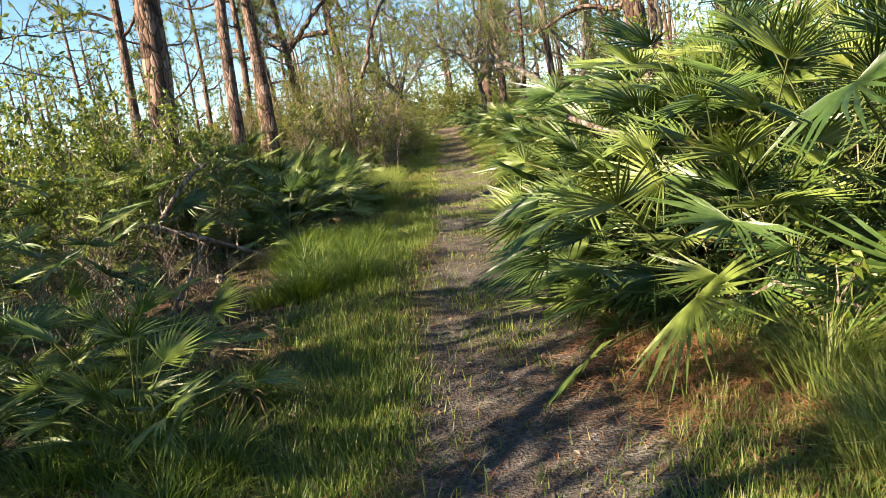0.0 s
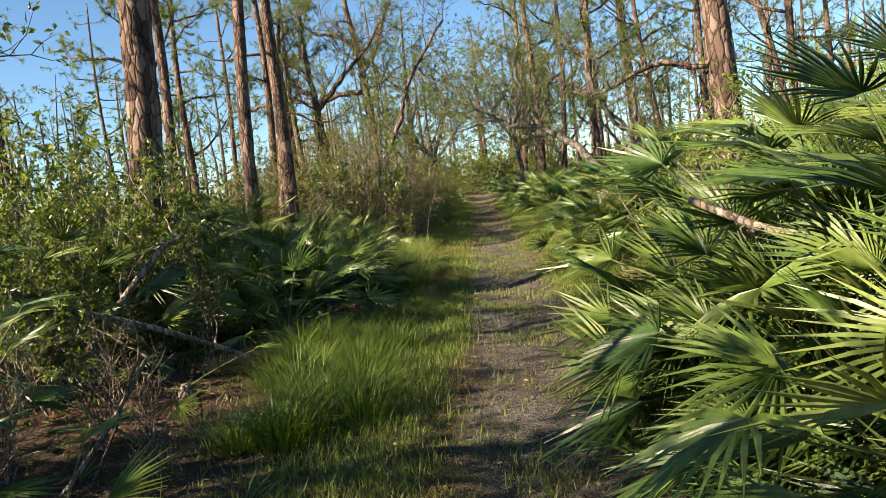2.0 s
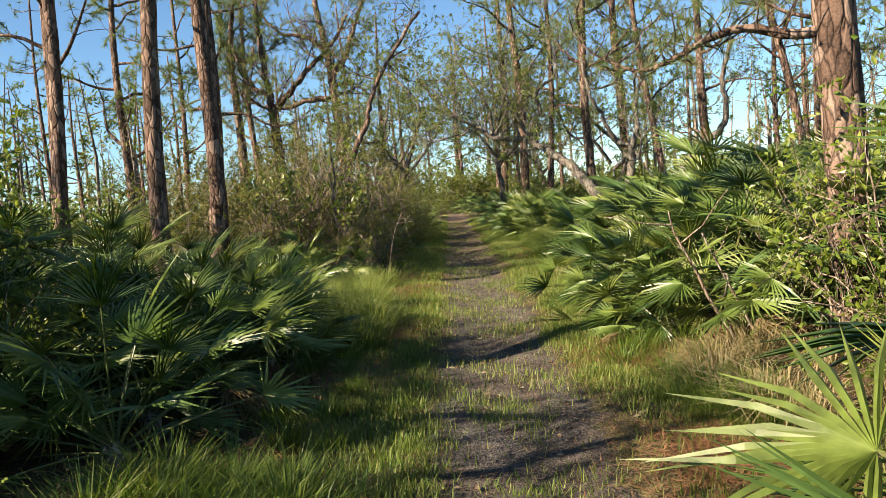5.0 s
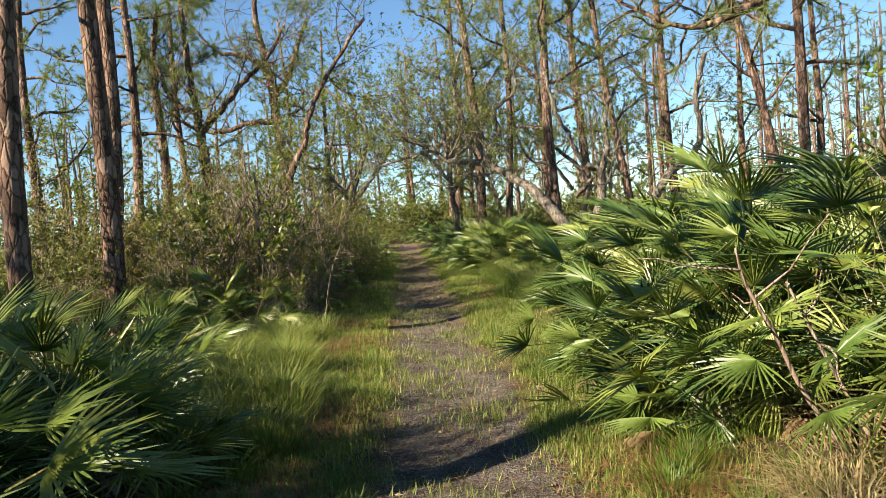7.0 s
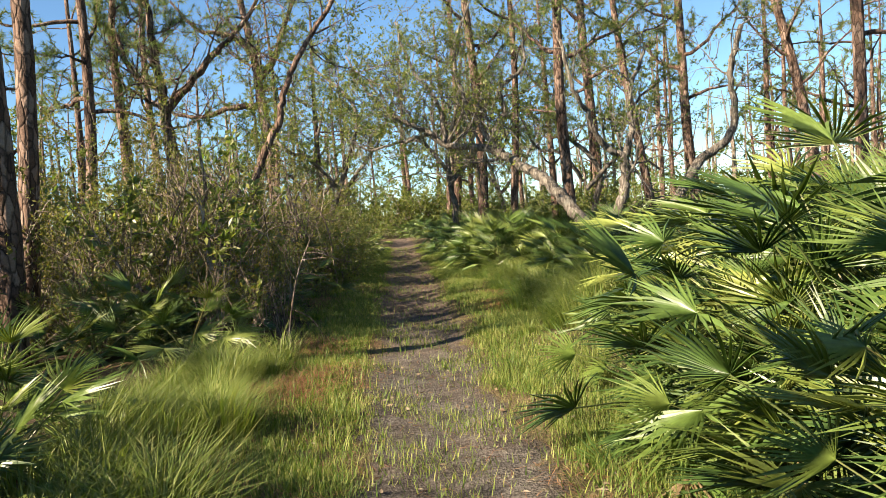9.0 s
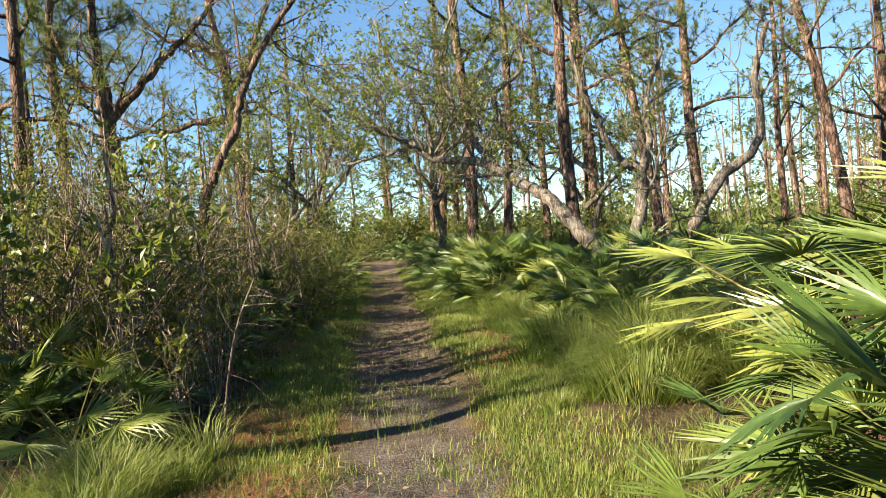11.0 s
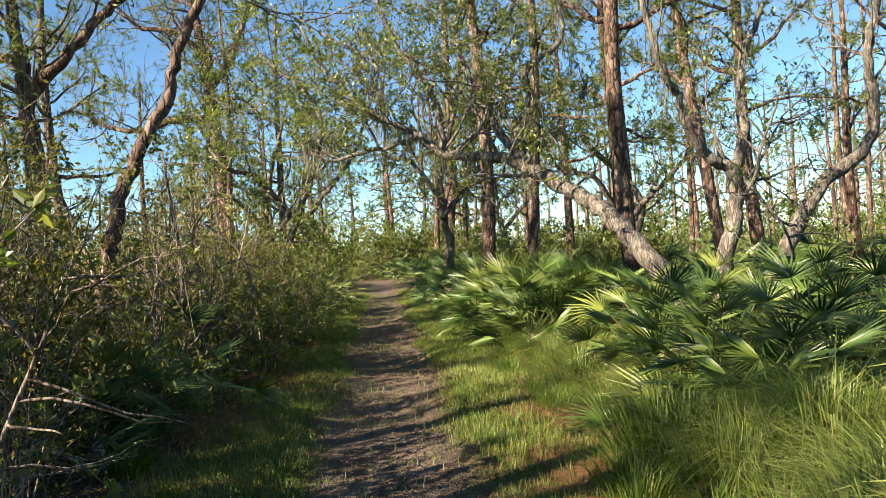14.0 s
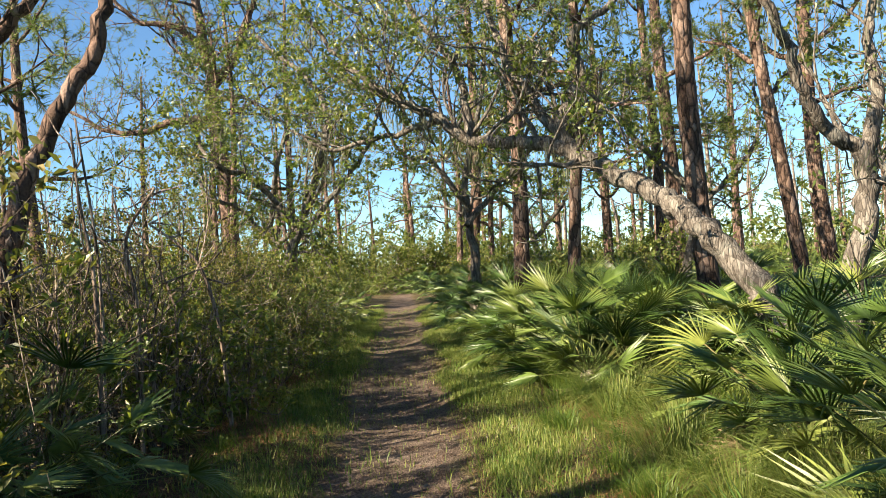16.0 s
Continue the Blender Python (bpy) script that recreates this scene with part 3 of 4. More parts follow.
# ---- oaks ----
bent = oak(301, [([(4.25, 27.6, -0.1), (4.05, 27.9, 0.75), (3.93, 28.1, 1.14), (3.57, 28.4, 1.73), (3.36, 28.8, 2.07), (2.98, 29.2, 2.39), (2.56, 29.6, 2.74), (2.26, 29.8, 2.91),
                   (1.73, 30.0, 3.05), (1.26, 30.3, 3.16), (0.78, 30.5, 3.55), (0.35, 30.6, 3.76), (-0.09, 30.7, 4.02)], 0.18, 0.045),
                 ([(2.4, 29.75, 2.85), (2.46, 29.9, 3.42), (2.72, 30.0, 3.79), (2.65, 30.0, 4.37), (3.22, 30.0, 4.8), (3.3, 30.2, 5.6)], 0.11, 0.03),
                 ([(0.9, 30.5, 3.45), (0.2, 30.7, 3.3), (-0.6, 30.8, 3.2), (-1.1, 30.9, 3.5)], 0.05, 0.015),
                 ([(1.26, 30.3, 3.16), (1.2, 30.8, 4.2), (0.6, 31.2, 5.2), (0.3, 31.4, 6.4)], 0.07, 0.025),
                 ([(2.56, 29.6, 2.74), (1.9, 30.4, 4.0), (1.7, 31.0, 5.4), (2.2, 31.4, 6.8)], 0.08, 0.025),
                 ([(0.35, 30.6, 3.76), (-0.5, 31.0, 4.6), (-1.0, 31.3, 5.6)], 0.05, 0.02)], 0.5, 3, 0.07, 6, 10)
tagged(bent, "leaning oak with pale lichened trunk bent over the track", "tree")
fork = oak(302, [([(4.45, 27.4, -0.1), (4.6, 27.4, 1.24), (4.76, 27.4, 1.88), (4.78, 27.4, 2.45)], 0.12, 0.1),
                 ([(4.78, 27.4, 2.4), (4.51, 27.4, 2.55), (4.2, 27.3, 2.87), (4.02, 27.2, 3.33), (3.69, 27.0, 3.8), (3.5, 27.0, 4.8)], 0.085, 0.035),
                 ([(4.78, 27.4, 2.4), (5.0, 27.5, 3.0), (5.0, 27.6, 3.6), (5.4, 27.6, 4.6)], 0.085, 0.035)], 0.7, 3, 0.07, 5, 8)
tagged(fork, "forked oak with grey furrowed bark and twisted limbs", "tree")
low_oak = oak(303, [([(6.1, 29.6, -0.1), (6.44, 29.5, 1.11), (7.15, 29.5, 2.27), (7.8, 29.5, 2.67), (8.09, 29.5, 3.3), (8.03, 29.5, 4.28), (8.4, 29.6, 5.4)], 0.15, 0.06)], 0.75, 3, 0.07, 5, 8)
tagged(low_oak, "dark crooked oak that bends low and then up", "tree")
lean = oak(304, [([(-3.1, 26.4, -0.1), (-2.95, 26.4, 0.8), (-2.86, 26.5, 1.57), (-2.75, 26.5, 2.15), (-2.56, 26.7, 2.8), (-2.24, 26.8, 3.4), (-2.06, 26.9, 4.03), (-1.84, 27.0, 4.6), (-1.2, 27.2, 5.6), (-0.6, 27.4, 6.4)], 0.12, 0.04)], 0.75, 3, 0.07, 5, 0, red=True)
tagged(lean, "slender leaning tree with reddish brown bark above the brush", "tree")
# The first six stand out of view, added to shade track and left verge.
OAK_AND_SHADE_SPOTS = [(-5.2, 0.6, 4.3), (-5.8, 3.3, 4.3), (-7.5, -1.5, 5.5), (-8.3, 2.8, 5.2), (-6.1, 7.3, 5.4), (-8.8, 9.8, 5.2), (-1.9, 37.0, 6.8), (-3.2, 42.0, 6.5), (1.9, 38.5, 7.5), (4.2, 44.0, 6.5), (6.2, 37.0, 6.0)]
oak_kinds = []
for i, (x, y, h) in enumerate(OAK_AND_SHADE_SPOTS):
    r = random.Random(320 + i)
    j = lambda s: r.uniform(-s, s)
    o = oak(330 + i, [([(0, 0, -0.1), (j(0.3), j(0.3), h * 0.2), (j(0.5), j(0.5), h * 0.42), (j(0.9), j(0.9), h * 0.7), (j(1.2), j(1.2), h * 0.95)], 0.14, 0.04),
                      ([(j(0.1), j(0.1), h * 0.3), (0.9, j(0.5), h * 0.45), (1.6, j(0.8), h * 0.6), (2.2, j(0.8), h * 0.85)], 0.08, 0.03),
                      ([(j(0.1), j(0.1), h * 0.35), (-0.8, j(0.5), h * 0.5), (-1.5, j(0.8), h * 0.55), (-2.2, j(0.8), h * 0.75)], 0.08, 0.03)], 0.35, 3, 0.08, 8 if y > 20 or i < 2 else (3 if y == 7.3 else 6), 0)
    o.matrix_basis = at(x, y)
    tagged(o, "small oak with crooked grey limbs and dark leaves, some added unseen for shade", "tree", "oaks beside the track")
    oak_kinds.append(o)

old_pine = oak(351, [([(-5.0, 47.0, -0.1), (-5.3, 47.0, 2.0), (-5.45, 47.0, 4.5), (-5.6, 47.0, 6.9), (-5.7, 47.0, 8.3), (-5.85, 47.0, 9.4), (-6.2, 47.1, 12.0), (-6.0, 47.2, 14.0)], 0.36, 0.1),
                     ([(-5.6, 47.0, 6.8), (-7.0, 46.9, 6.8), (-8.0, 46.9, 6.5), (-9.1, 46.9, 6.6), (-10.3, 46.8, 7.3)], 0.17, 0.05),
                     ([(-5.7, 47.0, 7.9), (-4.9, 47.0, 8.8), (-4.5, 47.0, 9.8), (-3.8, 47.0, 11.4)], 0.2, 0.07),
                     ([(-5.65, 47.0, 7.5), (-4.5, 46.8, 7.4), (-3.6, 46.7, 6.6)], 0.1, 0.03),
                     ([(-5.85, 47.0, 9.2), (-6.8, 47.0, 10.0), (-8.1, 47.1, 10.3), (-9.2, 47.1, 11.6)], 0.15, 0.05)], 0.4, 3, -1, 0, 0, 1.9, 0.9, "pine")
tagged(old_pine, "old pine with forked top and long crooked limbs", "tree")
dark_pine = oak(352, [([(-5.3, 31.0, -0.1), (-5.38, 31.0, 1.8), (-5.41, 31.0, 3.36), (-5.46, 31.0, 4.12), (-5.51, 31.0, 4.99), (-5.66, 31.0, 6.62), (-5.7, 31.0, 8.2)], 0.24, 0.06),
                      ([(-5.44, 31.0, 4.5), (-4.8, 31.0, 5.16), (-4.1, 31.0, 5.87), (-3.47, 31.0, 6.43), (-2.9, 31.0, 7.3)], 0.12, 0.04),
                      ([(-5.5, 31.0, 5.0), (-6.2, 31.1, 5.5), (-6.6, 31.2, 6.6)], 0.1, 0.04)], 0.45, 3, -1, 0, 6, 1.1, 0.8, "pine")
tagged(dark_pine, "dark old pine with a thick limb reaching up", "tree")
twin = oak(353, [([(-6.5, 31.4, -0.1), (-6.6, 31.4, 2.0), (-6.6, 31.4, 3.87), (-6.69, 31.4, 5.6), (-6.71, 31.4, 6.68), (-6.5, 31.4, 8.0)], 0.2, 0.06)], 0.45, 3, -1, 0, 0, 1.1, 0.8, "pine")
tagged(twin, "dark upright pine with short needled twigs", "tree")

# ---- trees round about ----
wr = random.Random(41)
spots = []
while len(spots) < 105:
    x, y = wr.uniform(-42, 42), wr.uniform(-25, 75)
    far = y > 44
    if abs(x - 0.2) < (2.8 if far else 6.5) or (not far and -2 < y and -11 < x < 13):
        continue
    if x < 0 and y < 28 and (y < 16 or wr.random() < 0.5 or x > -14):
        continue
    if min([(x - a) ** 2 + (y - b) ** 2 for a, b in spots] + [99]) < 4:
        continue
    spots.append((x, y))
spots += [(-3.5, 70.0), (2.8, 68.0), (-6.0, 64.0), (6.0, 66.0), (4.5, 74.0), (-1.8, 77.0), (1.0, 72.0)]
spots += [(wr.uniform(13, 40), wr.uniform(22, 60)) for _ in range(22)]
far_kinds = [pine(200 + i, wr.uniform(-0.05, 0.05), wr.uniform(0.26, 0.36), wr.uniform(10, 14), 0.3, 13, True) for i in range(5)]
for x, y in spots:
    src = wr.choice(far_kinds)
    c = copy_thing(src, at(x, y, wr.uniform(0, 360), wr.uniform(0.8, 1.1)))
    tagged(c, "slim pine of the open wood with a thin crown", "tree", "trees of the wood around")
for i, src in enumerate(far_kinds):
    src.matrix_basis = at(-24 - 3 * i, 34 + 2 * i)
    tagged(src, "slim pine of the open wood with a thin crown", "tree", "trees of the wood around")


def far_woods(seed, n):
    """The wood beyond, all round: thin trunks, ragged crowns and undergrowth."""
    rng = random.Random(seed)
    wood, green = Geo(), Geo()
    for k in range(n):
        while True:
            a, d = rng.uniform(0, 6.28), rng.uniform(48, 120)
            x, y = d * math.sin(a), 18 + d * math.cos(a)
            if (y > 0 or rng.random() < 0.3) and (abs(x) > 12 or y > 75):
                break
        h = rng.uniform(7, 14)
        if abs(x - 0.3) > 2.0:
            wood.tube([Vector((x, y, -0.1)), Vector((x + rng.uniform(-0.3, 0.3), y, h * 0.5)), Vector((x + rng.uniform(-0.6, 0.6), y, h))], [0.17, 0.12, 0.03], 4)
        for c in range(rng.randint(6, 10)):
            p = Vector((x + rng.gauss(0, 1.3), y + rng.gauss(0, 1.3), h * rng.uniform(0.25, 1.0)))
            wood.tube([Vector((x, y, p.z - 0.7)), p], [0.05, 0.02], 3)
            for _ in range(34):
                green.leaf(p + rand_dir(rng) * abs(rng.gauss(0, 0.42)), rand_dir(rng), rand_dir(rng, 0.8), rng.uniform(0.22, 0.5), 0.13)
        for c in range(7):
            p = Vector((x + rng.gauss(0, 4), y + rng.gauss(0, 4), rng.uniform(0.2, 3.2)))
            for _ in range(30):
                green.leaf(p + rand_dir(rng) * rng.uniform(0.1, 1.3), rand_dir(rng), rand_dir(rng, 0.8), rng.uniform(0.25, 0.6), 0.2)
    me = wood.mesh("far_woods", PINE_BARK)
    k0, v0 = len(wood.f), len(wood.v)
    g = Geo()
    g.v, g.f = wood.v + green.v, wood.f + [tuple(q + v0 for q in f) for f in green.f]
    me = g.mesh("far_woods", TWIG, False)
    me.materials.append(BRUSH_LEAF)
    me.materials.append(NEEDLE)
    me.polygons.foreach_set("material_index", [0 if i < k0 else 1 + (i // 60) % 2 for i in range(len(g.f))])
    return tagged(new("far_woods", me), "open pine wood in the distance with low brush", "woods", kind="stuff")


far_woods(45, 400)


def undergrowth(seed, n):
    """Low growth over the open wood, too far off to tell apart."""
    rng = random.Random(seed)
    g = Geo()
    for _ in range(n):
        x, y = rng.uniform(-50, 50), -12 + 120 * rng.random() ** 1.1
        if abs(x) < (5.4 if y < 60 else 1.6):
            continue
        h = rng.uniform(0.25, 0.9) if y < 32 else rng.uniform(0.5, 2.3)
        for _ in range(14):
            p = Vector((x + rng.gauss(0, 0.5), y + rng.gauss(0, 0.5), rng.uniform(0, h)))
            g.leaf(p, rand_dir(rng, 0.9), rand_dir(rng, 0.6), rng.uniform(0.2, 0.45), 0.06)
    me = g.mesh("undergrowth", FROND, False)
    me.materials.append(BRUSH_LEAF)
    me.polygons.foreach_set("material_index", [(i // 28) % 3 % 2 for i in range(len(g.f))])
    return tagged(new("undergrowth", me), "low palmetto and brush over the open wood", "undergrowth", kind="stuff")


undergrowth(46, 7200)

for x, y, k in [(-17.0, 24.0, 1), (-18.0, 17.0, 2), (-19.0, 29.0, 3), (-17.5, 12.0, 0)]:
    tagged(copy_thing(made[k], at(x, y, 40 * k, 0.9)), PINE_LABEL, "tree", "pines along the track")

# ---- palmettos ----
FAR_KINDS = [far_palmetto(411, 18, 5, 70), far_palmetto(412, 16, 10, 65, 1.1), far_palmetto(413, 20, 0, 75)]
KINDS = [palmetto(401, 25, 4, 75), palmetto(402, 27, -4, 66), palmetto(403, 23, 15, 82), palmetto(404, 28, -8, 60, 2), palmetto(405, 24, 4, 58, 2), palmetto(406, 26, 8, 78)]
TALL = [palmetto(441, 30, 8, 82, 1, 1.0, TALL_FRONDS), palmetto(442, 32, 2, 76, 2, 1.0, TALL_FRONDS), palmetto(443, 28, 12, 84, 1, 1.0, TALL_FRONDS)]
P_LABEL = "saw palmetto with glossy green fan leaves on thin stalks"


def plant(kinds, rng, zone, n, s0, s1, gap, label, category, group, sink=0.02):
    """Copies spread over an oblong zone, no two nearer than gap."""
    x0, x1, y0, y1 = zone
    got, tries = [], 0
    while len(got) < n and tries < n * 40:
        tries += 1
        x, y = rng.uniform(x0, x1), rng.uniform(y0, y1)
        if any((x - a) ** 2 + (y - b) ** 2 < gap * gap for a, b in got):
            continue
        got.append((x, y))
        c = copy_thing(rng.choice(kinds), at(x, y, rng.uniform(0, 360), rng.uniform(s0, s1), rng.uniform(-6, 6), rng.uniform(-6, 6), sink))
        tagged(c, label, category, group)


pr = random.Random(51)
RIGHT_G, LEFT_G = "palmettos on the sunny side", "palmettos on the shaded side"
for kinds, zone, n, s0, s1, gap in [(KINDS, (1.3, 1.9, 4.6, 5.6), 5, 0.95, 1.15, 0.3), (KINDS, (1.25, 1.95, 5.8, 7.5), 9, 1.0, 1.25, 0.32), (TALL, (1.8, 2.8, 4.4, 7.8), 9, 0.95, 1.2, 0.5), (TALL, (2.5, 4.5, 4.5, 9.0), 7, 1.15, 1.45, 0.8),
                                    (KINDS, (1.75, 2.3, 12.8, 16.5), 12, 0.9, 1.15, 0.4), (TALL, (2.25, 3.3, 12.3, 16.4), 16, 0.85, 1.05, 0.45), (FAR_KINDS, (3.2, 6.0, 13.0, 19.5), 20, 1.5, 1.9, 0.8),
                                    (KINDS, (2.1, 3.9, 28.2, 33.5), 25, 1.0, 1.25, 0.42), (KINDS, (3.8, 5.2, 25.8, 28.5), 5, 0.9, 1.2, 0.6), (FAR_KINDS, (3.8, 6.8, 27.5, 34.0), 20, 1.0, 1.35, 0.6), (FAR_KINDS, (1.7, 3.6, 35.5, 44.0), 15, 0.95, 1.3, 0.7)]:
    plant(kinds, pr, zone, n, s0, s1, gap, P_LABEL, "palmetto", RIGHT_G)
for zone, n, s0, s1, gap in [((5.5, 17.0, 20.0, 48.0), 55, 0.9, 1.2, 1.0), ((1.2, 3.5, 46.0, 60.0), 8, 1.1, 1.4, 1.0), ((-1.6, 1.8, 60.0, 63.0), 6, 1.0, 1.3, 0.7)]:
    plant(FAR_KINDS, pr, zone, n, s0, s1, gap, P_LABEL, "palmetto", RIGHT_G)
# The five at y 0.5 to 3 are never in view, added for shade.
for kinds, zone, n, s0, s1, gap in [(KINDS, (-2.8, -1.7, 3.7, 5.4), 5, 0.65, 0.9, 0.45), (TALL, (-4.4, -3.0, 4.4, 6.8), 4, 0.75, 0.9, 0.7), (FAR_KINDS, (-4.0, -2.4, 0.5, 3.0), 5, 1.0, 1.3, 0.6), (TALL, (-5.0, -3.5, 8.6, 10.4), 4, 0.85, 1.0, 0.6),
                                    (KINDS, (-3.3, -1.9, 10.2, 13.2), 12, 0.9, 1.1, 0.45), (TALL, (-5.0, -3.0, 11.4, 15.0), 9, 0.9, 1.1, 0.7),
                                    (KINDS, (-3.4, -2.2, 13.6, 15.9), 7, 0.75, 1.05, 0.5), (KINDS, (-3.6, -2.3, 19.3, 22.0), 8, 0.7, 1.0, 0.5), (KINDS, (-3.6, -2.0, 23.4, 25.6), 7, 0.85, 1.1, 0.6), (KINDS, (-2.2, -1.4, 25.8, 27.0), 1, 0.6, 0.7, 0.6),
                                    (FAR_KINDS, (-2.0, -1.0, 38.0, 46.0), 5, 0.8, 1.0, 0.8)]:
    plant(kinds, pr, zone, n, s0, s1, gap, P_LABEL, "palmetto", LEFT_G)
plant(KINDS, pr, (2.8, 4.4, 22.8, 25.6), 10, 0.95, 1.15, 0.45, P_LABEL, "palmetto", RIGHT_G)
WITHERED = palmetto(421, 4, 10, 50, 9)
WITHERED.matrix_basis = at(-2.1, 5.4, 30, 0.9)
tagged(WITHERED, "withered palmetto of drooping brown dead fronds", "palmetto", LEFT_G)
for x, y, a in [(-2.5, 4.6, 80), (-1.75, 4.4, 200), (2.7, 13.0, 140), (-2.3, 15.0, 10), (-2.6, 8.3, 300), (2.9, 25.0, 50)]:
    copy_thing(WITHERED, at(x, y, a, 0.8))
plant(FAR_KINDS, pr, (-13.0, -4.5, 8.0, 32.0), 28, 0.9, 1.2, 1.2, P_LABEL, "palmetto", LEFT_G)

# ---- brush ----
BRUSH = [bush(500 + i, "brush_shrub", 1.6 + 0.25 * (i % 3), 6, BROWN_LEAF, TWIG, 0.042, 11, 0.7, 2) for i in range(4)]
FAR_BRUSH = [bush(505 + i, "brush_shrub", 1.6, 3, BRUSH_LEAF, TWIG, 0.1, 5, 0.7, 2, True) for i in range(3)]
BARE = [bush(513 + i, "bare_shrub", 1.5, 5, BRUSH_LEAF, DEAD_WOOD, 0.035, 0 if i else 1, 0.25, 2, False, 0.26, 1.3, 0.16) for i in range(2)]
GREEN = [bush(520 + i, "leafy_shrub", 1.0, 5, OAK_LEAF, TWIG, 0.042, 8, 0.8, 2, True) for i in range(3)]
BRIGHT = [bush(530 + i, "bright_shrub", 0.9, 5, BRIGHT_LEAF, DEAD_WOOD, 0.085, 3, 0.6, 1) for i in range(2)]
BRIGHT_TALL = [bush(534 + i, "bright_shrub", 1.5, 5, BRIGHT_LEAF, DEAD_WOOD, 0.062, 4, 0.5, 2, True) for i in range(2)]
WEED = [bush(540 + i, "tall_weed", 1.25, 7, WEED_LEAF, DEAD_WOOD, 0.03, 6, 0.2, 1, True, 0.16, 0.5, 0.16) for i in range(2)]
br = random.Random(61)
B_LABEL = "twiggy brown shrub with small olive and rusty leaves"
for zone, n, s0, s1, gap in [((-3.6, -2.4, 20.8, 26.0), 10, 0.95, 1.3, 0.6), ((-6.0, -3.2, 19.0, 27.0), 10, 1.2, 1.7, 0.9), ((-2.7, -1.5, 27.5, 36.0), 13, 0.7, 1.15, 0.65), ((-6.5, -2.7, 26.5, 36.0), 13, 1.1, 1.7, 0.9)]:
    plant(BRUSH, br, zone, n, s0, s1, gap, B_LABEL, "shrub", "brush beside the track")
for zone, n, s0, s1, gap in [((-10.0, -3.0, 36.0, 46.0), 14, 0.9, 1.4, 0.9), ((-3.5, -1.3, 36.0, 60.0), 16, 0.7, 1.3, 0.9), ((-20.0, -5.5, 14.0, 40.0), 26, 0.8, 1.2, 1.4),
                             ((2.6, 9.0, 37.0, 60.0), 22, 0.9, 1.5, 1.2), ((-5.0, 5.0, 63.0, 69.0), 16, 1.6, 2.6, 1.0), ((-16.0, -0.5, 60.0, 74.0), 16, 1.2, 1.8, 1.2), ((2.0, 16.0, 60.0, 74.0), 16, 1.2, 1.8, 1.2)]:
    plant(FAR_BRUSH, br, zone, n, s0, s1, gap, B_LABEL, "shrub", "brush beside the track")
for zone, n, s0, s1, gap in [((-3.4, -2.0, 4.6, 7.6), 7, 0.22, 0.36, 0.4), ((-4.5, -2.5, 6.0, 9.6), 8, 0.3, 0.5, 0.5), ((-3.6, -2.3, 20.0, 24.5), 9, 0.7, 1.2, 0.45), ((-3.5, -1.7, 25.5, 31.0), 8, 0.7, 1.2, 0.5), ((2.2, 3.4, 3.0, 5.0), 3, 0.6, 0.8, 0.5)]:
    plant(BARE, br, zone, n, s0, s1, gap, "leafless grey shrub of thin crooked stems", "shrub", "bare shrubs among the brush")
# An unseen bush wall, added to keep the sun off the near left verge.
plant(GREEN, br, (-7.2, -4.3, -2.0, 4.3), 16, 1.5, 2.1, 0.6, "green leafy shrub with small glossy leaves, some added unseen for shade", "shrub", "leafy shrubs")
for zone, n, s0, s1, gap in [((-8.5, -4.4, 7.5, 14.5), 12, 1.5, 2.3, 0.8), ((-5.2, -3.3, 7.6, 13.0), 9, 0.9, 1.2, 0.7), ((-5.0, -3.8, 14.5, 18.5), 4, 0.8, 1.0, 0.7), ((-2.5, -1.35, 26.6, 36.0), 14, 1.0, 1.6, 0.55), ((3.0, 5.0, 8.0, 12.5), 6, 0.9, 1.4, 0.7), ((-4.2, -2.7, 20.5, 25.0), 5, 0.8, 1.2, 0.7), ((2.5, 6.0, 36.0, 46.0), 9, 1.0, 1.5, 0.8)]:
    plant(GREEN, br, zone, n, s0, s1, gap, "green leafy shrub with small glossy leaves, some added unseen for shade", "shrub", "leafy shrubs")
for zone, n, s0, s1, gap in [((1.75, 2.3, 3.1, 3.9), 3, 0.75, 1.0, 0.25)]:
    plant(BRIGHT, br, zone, n, s0, s1, gap, "sapling with broad bright yellow-green leaves", "shrub", "bright saplings")
plant(BRIGHT_TALL, br, (2.5, 3.8, 9.2, 11.9), 8, 0.85, 1.15, 0.4, "tall sapling with broad bright yellow-green leaves", "shrub", "bright saplings")
for x, y, a, sc in [(-3.75, 10.2, 0, 1.7), (-4.3, 10.3, 90, 1.6), (-3.3, 10.45, 200, 1.45), (-3.6, 9.5, 300, 1.25), (-4.5, 9.4, 40, 1.4)]:
    tagged(copy_thing(GREEN[0], at(x, y, a, sc)), "green leafy shrub at the foot of the pine", "shrub", "leafy shrubs")
for x, y, a, sc in [(-2.6, 20.9, 20, 2.5), (-3.4, 22.6, 130, 2.1), (-3.1, 24.4, 250, 2.0)]:
    tagged(copy_thing(GREEN[1], at(x, y, a, sc)), "dark small-leaved sapling above the brush", "sapling", "leafy shrubs")
for k, (x, y, sc) in enumerate([(-1.5, 20.55, 0.85), (-1.7, 20.1, 0.75), (-1.5, 21.2, 0.7), (-1.8, 20.75, 1.05), (-2.1, 19.8, 0.8), (-1.7, 21.4, 0.9), (-2.3, 20.4, 1.0)]):
    tagged(copy_thing(WEED[k % 2], at(x, y, 70 * k, sc)), "tall rank weed with thin stems and yellowish leaves", "weed", "weeds beside the track")
